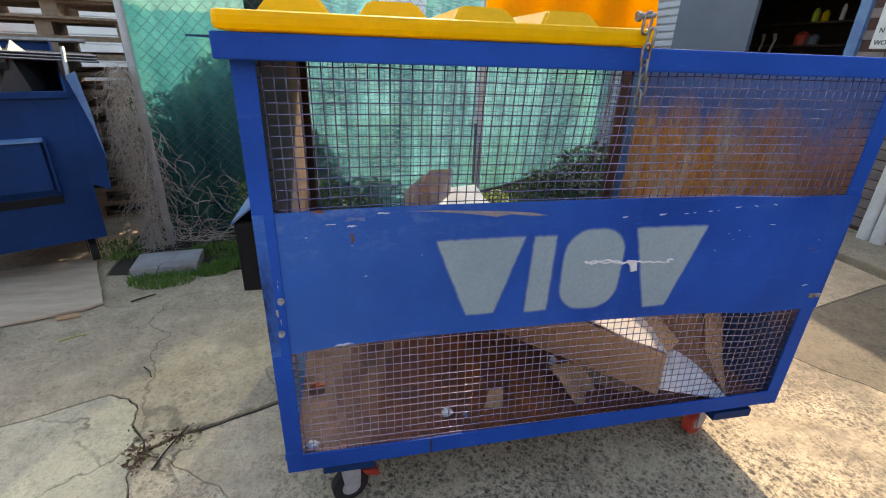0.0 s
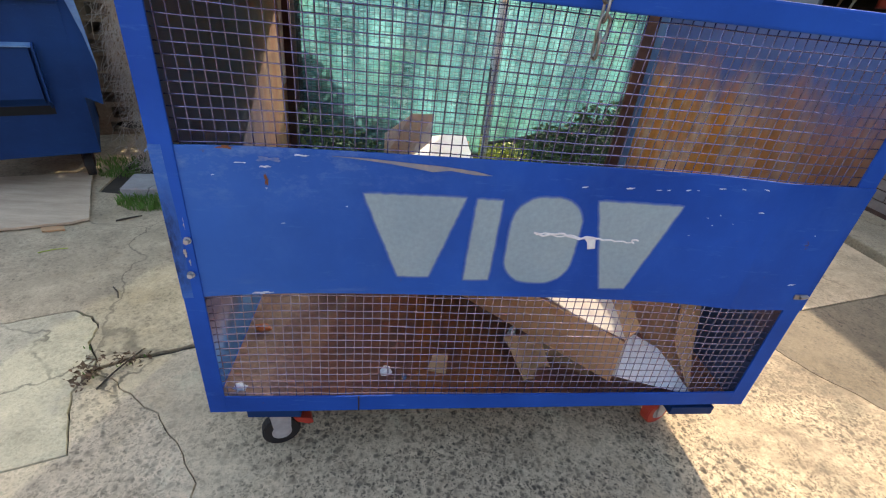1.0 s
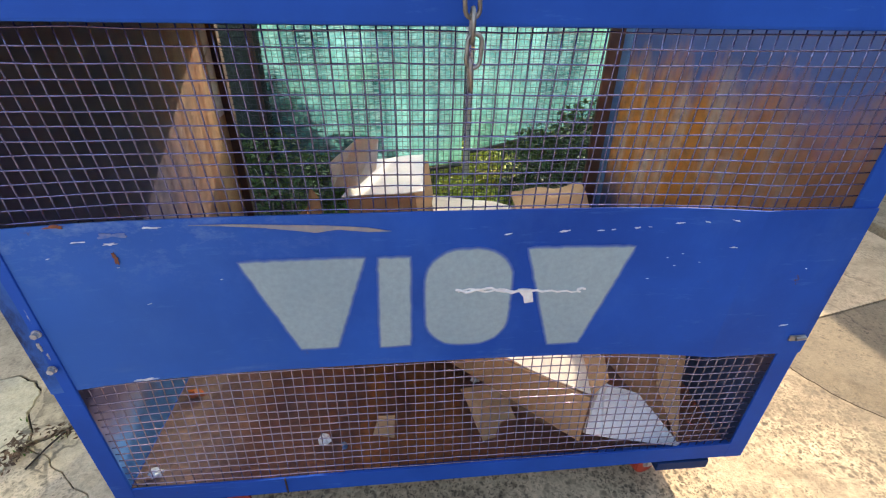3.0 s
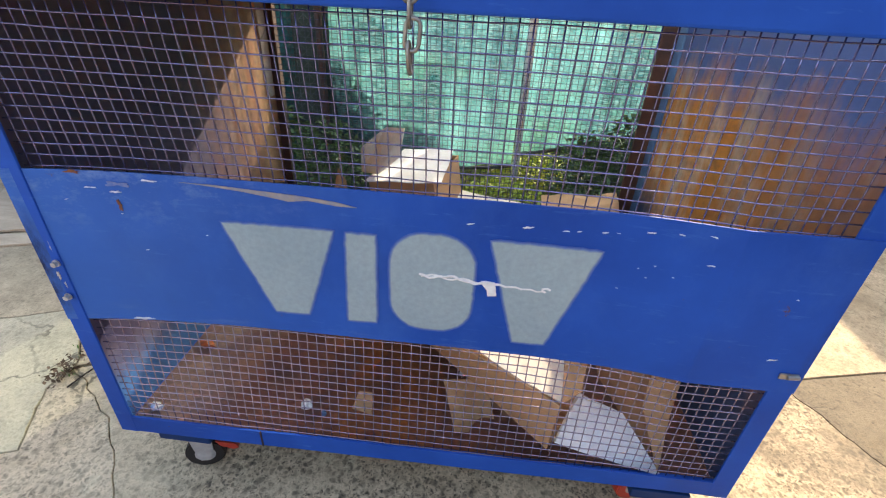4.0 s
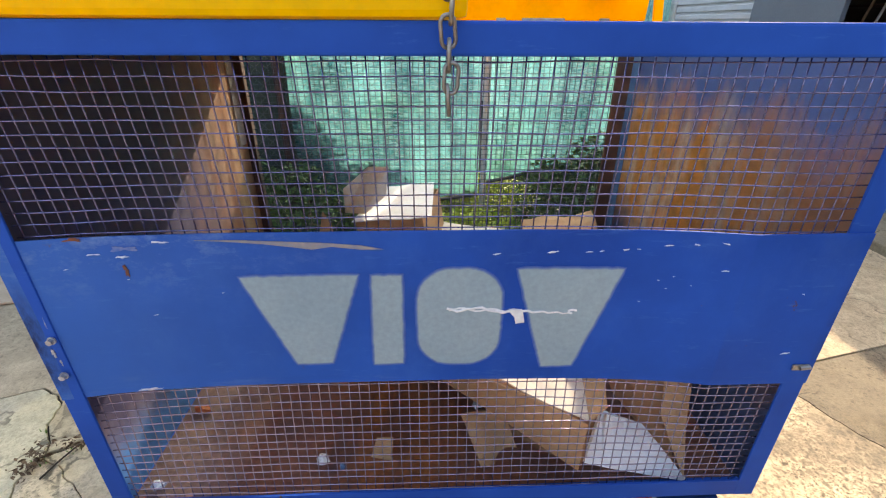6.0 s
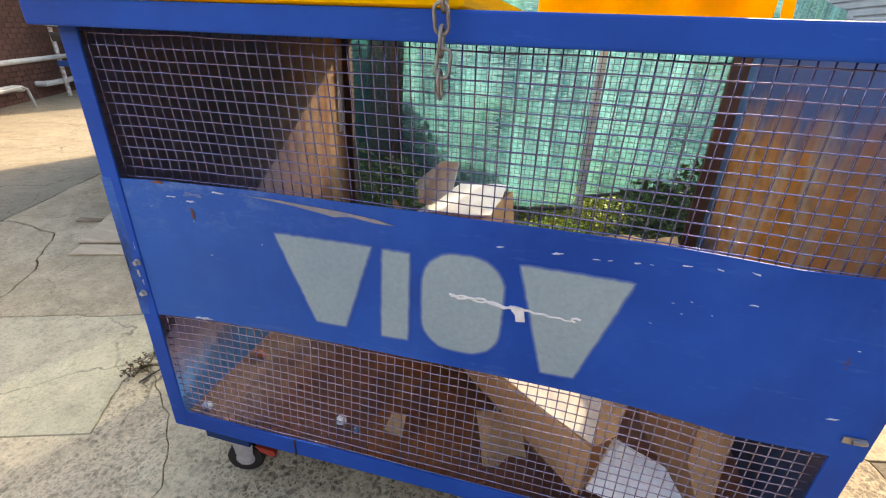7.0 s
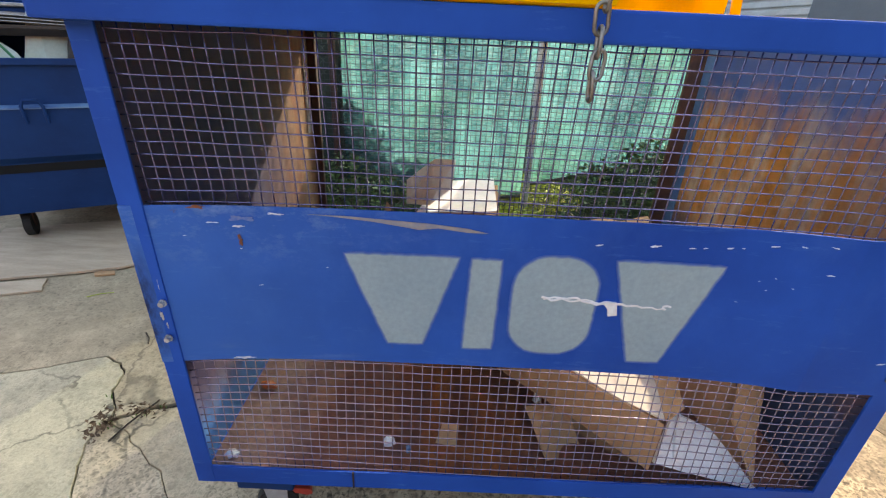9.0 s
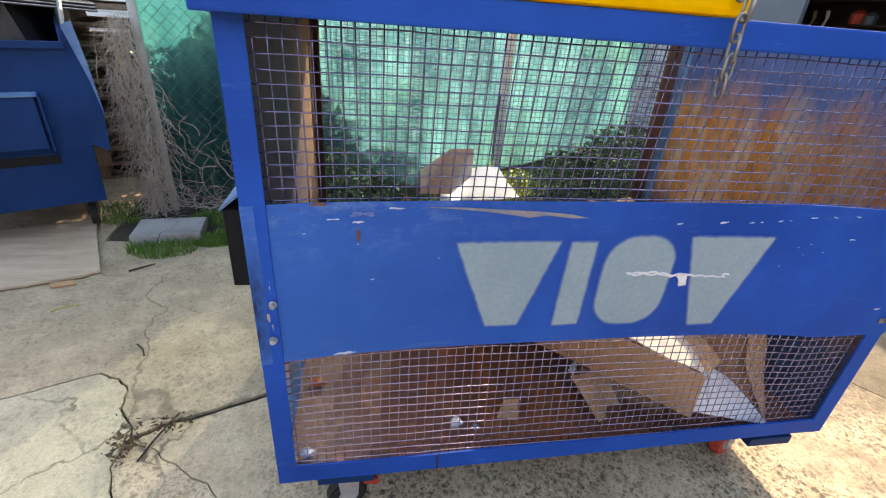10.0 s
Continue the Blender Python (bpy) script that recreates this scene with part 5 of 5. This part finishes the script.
slab_part("pocket_end", [(-0.010, 0.91), (-0.07, 0.89), (-0.064, 0.585), (-0.004, 0.53)], 0.716, 0.726, (1, 2, 0))
bm = bmesh.new()
tube(bm, [(0.36, -0.072, 0.80), (0.36, -0.082, 0.90), (0.38, -0.084, 0.935), (0.44, -0.084, 0.935), (0.46, -0.082, 0.90), (0.46, -0.072, 0.80)], 0.009, 8)
part("lifting_loop", bm, BLUE_DARK, skip)
# black strip painted as the shadow below the pocket
slab_part("pocket_shade", [(-0.0055, 0.552), (-0.012, 0.552), (-0.012, 0.500), (-0.0042, 0.500)], 0.10, 0.73, (1, 2, 0), SHADE_BLACK, "black strip as the shade under the pocket")
for x, y in ((0.12, 0.20), (0.80, 0.20), (0.12, 0.70), (0.80, 0.70)):
    bm = bmesh.new()
    rod(bm, (x - 0.022, y, 0.103), (x + 0.022, y, 0.103), 0.08, 22)
    w = part("wheel", bm, RUBBER, skip)
    bm = bmesh.new()
    for s in (-1, 1):
        box(bm, x + s * 0.030 - 0.003, x + s * 0.030 + 0.003, y - 0.03, y + 0.03, 0.09, 0.24, 0.001)
    part("fork", bm, POST_RUST, w)
slab_part("lid_skirt", [(0.14, 1.30), (0.155, 1.26), (0.17, 1.26), (0.165, 1.318), (0.14, 1.318)], -0.14, 0.66, (1, 2, 0), BLACK, "black plastic front skirt of the lid")
for k in range(3):
    bm = bmesh.new()
    box(bm, -0.16, SW + 0.20, -0.02, 0.85, -0.006, 0.006, 0.003)
    for v in bm.verts:
        v.co.z += 0.03 * (v.co.y / 0.85) ** 2
    bmesh.ops.transform(bm, matrix=pose(0, 0.16 + 0.02 * k, 1.350 + 0.016 * k, -2, 2.5, 0), verts=bm.verts[:])
    leaf = part("lid_leaf", bm, BLACK, skip, "black plastic lid leaf")
    # bright rod added as the highlight along the leaf's edge
    bm = bmesh.new()
    rod(bm, (-0.155, -0.024, 0.002), (SW + 0.195, -0.024, 0.002), 0.0035, 8)
    bmesh.ops.transform(bm, matrix=pose(0, 0.16 + 0.02 * k, 1.350 + 0.016 * k, -2, 2.5, 0), verts=bm.verts[:])
    part("lid_glint", bm, GALV, leaf, "bright rod as the highlight on a lid edge")
bm = bmesh.new()
rod(bm, (-0.1, 0.93, 1.42), (SW + 0.2, 0.93, 1.42), 0.015, 10)
part("hinge_bar", bm, GALV, skip)
bm = bmesh.new()
tube(bm, [(SW + 0.02, 0.05, 1.18), (SW + 0.03, 0.10, 1.30), (SW + 0.04, 0.2, 1.38)], 0.012, 8)
part("lid_strut", bm, GALV, skip)
m_skip = pose(-2.365, 2.725, 0, 0, 0, 28)
for k, (u, v, z, sx, sy, sz, mt, lb) in enumerate(((0.25, 0.25, 0.255, 0.2, 0.18, 0.56, BAG, "stuffed pale green rubbish bag in the skip"), (0.52, 0.35, 0.255, 0.2, 0.2, 0.60, BAG, "pale crumpled rubbish sack in the skip"), (0.70, 0.3, 0.255, 0.16, 0.18, 0.55, BLACK, "black rubbish bag in the skip"))):
    crumple("rubbish_bag", m_skip @ Vector((u, v, z)), (sx, sy, sz), mt, lb, "rubbish bag", 11.0 + k)
bm = bmesh.new()
tube(bm, [m_skip @ Vector((0.12 + 0.26 * k / 12, 0.10, 1.10 + 0.16 * math.sin(math.pi * k / 12))) for k in range(13)], 0.008, 6)
solo("strap", bm, GREEN_STRAP, "green strap looped over the rubbish bags", "strap")

# ---- blue container and pallets behind ----
cont = thing("blue_container", "bright blue ribbed steel container behind the skip", "container", (-3.45, 3.70, 0), 28)
CONT_BLUE = painted_steel("container_blue", (0.003, 0.115, 0.50), (0.04, 0.2, 0.55), 0.72)
bm = bmesh.new()
box(bm, 0, 0.70, 0.05, 1.2, 0.1, 1.72, 0.01)
part("body", bm, CONT_BLUE, cont)
for k in range(12):
    bar("rib", cont, CONT_BLUE, 0.0, 0.70, 0.02, 0.049, 0.15 + 0.13 * k, 0.22 + 0.13 * k, bevel=0.006)
for x in (0.05, 0.55):
    bar("foot", cont, POST_RUST, x, x + 0.1, 0.1, 1.1, 0.0, 0.099)


def pallet(at, turn):
    p = thing("pallet", "weathered timber pallet in a stack", "pallet", at, turn, "stacked pallets")
    for k in range(3):
        bar("bearer", p, TIMBER, 0.0, 1.15, 0.02 + 0.5 * k, 0.12 + 0.5 * k, 0.02, 0.11, bevel=0.003)
    for k in range(7):
        bar("deck_board", p, TIMBER, 0.0 + 0.175 * k, 0.10 + 0.175 * k, 0.0, 1.12, 0.1105, 0.13, bevel=0.002)
    for k in range(3):
        bar("bottom_board", p, TIMBER, 0.0 + 0.525 * k, 0.10 + 0.525 * k, 0.0, 1.12, 0.0, 0.0195, bevel=0.002)
    return p


first = pallet((-1.60, 4.40, 0.0), 110)
for k in range(1, 14):
    copy_thing(first, pose(-1.60 + 0.05 * math.sin(k * 2.2), 4.40 + 0.05 * math.cos(k * 1.7), 0.1305 * k, 0, 0, 110 + 3.0 * math.sin(k * 3.1)))

# ---- brick wall far off, with rail and pipes ----
wall = thing("wall_west", "brown brick boundary wall with a pierced top", "wall", (-7.95, 5.32, 0), math.degrees(math.atan2(2.11, -1.11)), kind="structure")
bm = bmesh.new()
box(bm, -12, 16, -0.001, 0.20, -0.02, 1.64)
part("wall_core", bm, MORTAR, wall)

rail = thing("pipe_rail", "galvanised tubular guard rail in front of the brick wall", "rail", (-7.5, 5.3, 0), math.degrees(math.atan2(2.13, -1.2)))
for k in range(-1, 3):
    bm = bmesh.new()
    rod(bm, (2.44 * k, 0, 0), (2.44 * k, 0, (1.95, 1.22)[k] if k in (0, 1) else 1.12), 0.037, 14)
    part("post", bm, FLAKY if k in (0, 1) else GALV, rail, "post with flaking white paint" if k in (0, 1) else "")
bm = bmesh.new()
rod(bm, (-4.5, -0.05, 0.72), (6.0, -0.05, 0.72), 0.04, 14)
part("top_rail", bm, RAIL_GREY, rail)
bm = bmesh.new()
tube(bm, [(0.1, -0.1, 0.35), (0.7, -0.1, 0.36), (0.86, -0.1, 0.30), (0.95, -0.1, 0.0)], 0.022, 8)
part("brace", bm, RAIL_GREY, rail)
for x0, x1, z in ((-0.4, 0.95, 0.30), (1.8, 3.3, 0.26)):
    bm = bmesh.new()
    d = Vector((-0.474, 0.88, 0))
    o = Vector((-7.86, 5.36, 0))
    pts = [o + d * (x0 + (x1 - x0) * k / 6) + Vector((0.12, 0.06, z - 0.03 * (k == 6))) for k in range(7)]
    pts = [pts[0] + Vector((-0.17, -0.10, 0.0)), pts[0] + Vector((-0.04, -0.03, 0.0))] + pts[1:] + [pts[-1] + Vector((-0.14, -0.02, -0.01))]
    tube(bm, pts, 0.05, 12)
    solo("drain_pipe", bm, WHITE_PIPE, "white plastic drain pipe along the wall foot", "pipe", "drain pipes")

# ---- shed front with grey door, along the east side ----
EAST = (4.5, 4.87, 0)
facade = thing("wall_east", "brick shed front with a dark opening", "wall", EAST, -90, kind="structure")
bar("wall_core", facade, MORTAR, 1.27, 9.5, 0.012, 0.22, 0.0, 3.0, bevel=0)
bar("lintel", facade, BRICK_GREY, -1.4, 1.27, 0.06, 0.25, 2.35, 3.0, bevel=0)
bar("wall_core", facade, GREY_SHEET, -4.5, -1.25, 0.06, 0.25, 0.0, 3.0, bevel=0)
for k in range(30):
    bar("sheet_board", facade, GREY_SHEET, -4.5, -1.36, 0.03, 0.059, 0.01 + 0.1 * k, 0.08 + 0.1 * k, bevel=0.012)
door = thing("door_1", "plain grey painted steel sliding door, half open", "door", EAST, -90, kind="structure")
bar("door_leaf", door, GREY_DOOR, -1.33, 0.0, 0.0, 0.05, 0.03, 2.6, bevel=0.006)
bar("door_rail", door, GALV, -1.33, 1.20, 0.012, 0.055, 2.62, 2.68, bevel=0.004)
bar("door_frame", door, BLUE_PALE, 1.17, 1.268, -0.03, 0.22, 0.0, 2.34, bevel=0.004, label="pale blue grey steel frame")
room = thing("wall_shed", "dark shed interior behind the opening", "wall", EAST, -90, kind="structure")
for nm, dims in (("back_wall", (-1.9, 1.9, 2.2, 2.3, 0, 3.0)), ("side_wall", (-2.0, -1.9, 0.25, 2.3, 0, 3.0)), ("side_wall", (1.9, 2.0, 0.25, 2.3, 0, 3.0)), ("roof", (-2.0, 2.0, 0.25, 2.3, 3.001, 3.1))):
    bar(nm, room, DARK_ROOM, *dims, bevel=0)
shelf = thing("shelf_rack", "dark metal rack in the shed with tools and jars", "shelf", EAST, -90)
for z in (0.5, 1.64, 1.90):
    bar("shelf_board", shelf, POST_RUST, -1.6, 0.45, 1.2, 1.6, z, z + 0.025, bevel=0.003)
for x in (-1.6, 0.42):
    bar("upright", shelf, POST_RUST, x, x + 0.03, 1.165, 1.198, 0.0, 2.3, bevel=0.002)
ms = pose(*EAST, 0, 0, -90)
for u, z, h, r, mt, lb in ((-0.56, 1.666, 0.16, 0.08, RED_PLASTIC, "red plastic pot on a shelf in the shed"), (-0.40, 1.666, 0.13, 0.07, GREY_DOOR, "grey tin on a shelf in the shed"), (-0.46, 1.926, 0.16, 0.04, LEAF_LIT, "yellow green bottle on a shelf in the shed"), (-0.33, 1.926, 0.13, 0.04, YELLOW, "yellow bottle on a shelf in the shed"), (-0.12, 1.926, 0.18, 0.025, WHITE_PIPE, "white bottle on a shelf in the shed")):
    bm = bmesh.new()
    rod(bm, (0, 0, 0), (0, 0, h * 0.7), r, 14)
    rod(bm, (0, 0, h * 0.7), (0, 0, h), r, 14, r * 0.4)
    solo("bottle", bm, mt, lb, "bottle", "jars in the shed", at=ms @ Vector((u, 1.32, z)))
for u, lb in ((-1.02, "long handled tool leaning in the dark shed"), (-0.84, "pale broom handle leaning in the dark shed")):
    bm = bmesh.new()
    rod(bm, (u, 0.75, 0.0), (u + 0.05, 1.14, 1.72), 0.014, 8)
    rod(bm, (u + 0.05, 1.14, 1.72), (u + 0.03, 1.14, 1.80), 0.02, 8)
    ob = solo("tool", bm, WHITE_PIPE if u > -0.9 else TIMBER, lb, "tool", "tools in the shed")
    ob.matrix_world = ms
sign = thing("sign", "white rectangular notice with dark writing on the brick", "sign", ms @ Vector((1.375, -0.012, 1.575)), -90)
bar("board", sign, WHITE_PIPE, 0.0, 0.50, -0.012, -0.001, 0.0, 0.42, bevel=0.002)
INK = plain("black_ink", (0.02, 0.02, 0.02), rough=0.7)
for txt, x, z in (("N", 0.035, 0.125), ("WO", 0.025, 0.03)):
    cu = bpy.data.curves.new("lettering", "FONT")
    cu.body, cu.size, cu.extrude = txt, 0.055, 0.001
    t_ob = new("lettering", cu)
    cu.materials.append(INK)
    t_ob.parent = sign
    t_ob.matrix_basis = pose(x, -0.0135, z, 90, 0, 0)
bm = bmesh.new()
box(bm, 1.28, 9.4, -0.68, -0.002, -0.02, 0.07, 0.015)
for v in bm.verts:
    v.co.y += 0.03 * noise.noise(v.co * 2.0)
ob = solo("kerb", bm, CONC_FAR, "raised dirty concrete plinth along the shed front", "kerb", kind="structure")
ob.matrix_world = ms
pipe = thing("downpipe", "white ribbed downpipe standing on the concrete plinth", "pipe", ms @ Vector((2.08, -0.16, 0.07)), -90)
for x in (-0.055, 0.055):
    bm = bmesh.new()
    prism(bm, rounded(x - 0.05, x + 0.05, -0.045, 0.045, 0.04, 5), 0.0, 2.9)
    part("pipe_body", bm, WHITE_PIPE, pipe)
for z in (0.8, 1.9):
    bar("bracket", pipe, GALV, -0.11, 0.11, 0.046, 0.145, z, z + 0.04, bevel=0.002)

# ---- plain walls added to close the yard and block light ----
# unseen: closes the yard and cuts sky reflections on the cage front
south = thing("wall_south", "plain brown brick wall added behind the view to close the yard", "wall", (0, -7.5, 0), kind="structure")
bar("wall_core", south, BRICK, -16, 14, -0.2, 0, -0.02, 3.2, bevel=0)

# added for the shadow it throws on the west wall and its foot
northwest = thing("wall_northwest", "plain brown brick building added to shade the west wall", "wall", (-5.3, 9.0, 0), kind="structure")
bar("wall_core", northwest, BRICK, -9.0, -0.9, 0.0, 0.3, -0.02, 4.8, bevel=0)

# ---- pale sheet wall behind the fence ----
backw = thing("wall_north", "pale ribbed sheet wall of a building behind the fence", "wall", (0, 10.0, 0), kind="structure")
# heights made up for light: low stretch passes sun, tall one shades the yard
for x0, x1, courses in ((-6.2, -1.801, 13), (-1.8, 0.299, 31), (0.3, 9.0, 23)):
    bar("wall_core", backw, CORRUGATED, x0, x1, 0.03, 0.25, 0, 0.02 + 0.15 * courses, bevel=0)
    for k in range(courses):
        bar("sheet_board", backw, CORRUGATED, x0, x1, 0.0, 0.029, 0.02 + 0.15 * k, 0.155 + 0.15 * k, bevel=0.012)

# ---- bricks, last ----
bm = bmesh.new()
box(bm, 0, 0.23, -0.012, 0.10, 0, 0.076, 0.004)
BRICK_ME = mesh_of("brick", bm, BRICK)
bm = bmesh.new()
box(bm, 0, 0.23, 0.0, 0.012, 0, 0.076, 0.003)
BRICK_G = mesh_of("brick", bm, BRICK_GREY)
count = 0
rest = bmesh.new()
for row in range(19):
    for col in range(-14, 34):
        u, z = 0.24 * col + 0.12 * (row % 2), 0.086 * row
        if -6 <= col < 14 and 4 <= row < 19:
            ob = new("brick", BRICK_ME)
            ob.parent = wall
            ob.matrix_basis = Matrix.Translation((u, -0.012, z))
        else:
            box(rest, u, u + 0.23, -0.024, 0.0, z, z + 0.076)
for row in range(4):
    for col in range(-14, 34):
        if (col + row) % 2 == 0:
            u, z = 0.24 * col, 1.645 + 0.086 * row
            box(rest, u - 0.04, u + 0.28, -0.02, 0.18, z, z + 0.076)
tagged(part("brick_courses", rest, BRICK, wall), kind="stuff")
for row in range(32):
    for col in range(9):
        u, z = 1.27 + 0.24 * col + 0.12 * (row % 2), 0.10 + 0.086 * row
        ob = new("brick", BRICK_G)
        ob.parent = facade
        ob.matrix_basis = Matrix.Translation((u, 0.0, z))
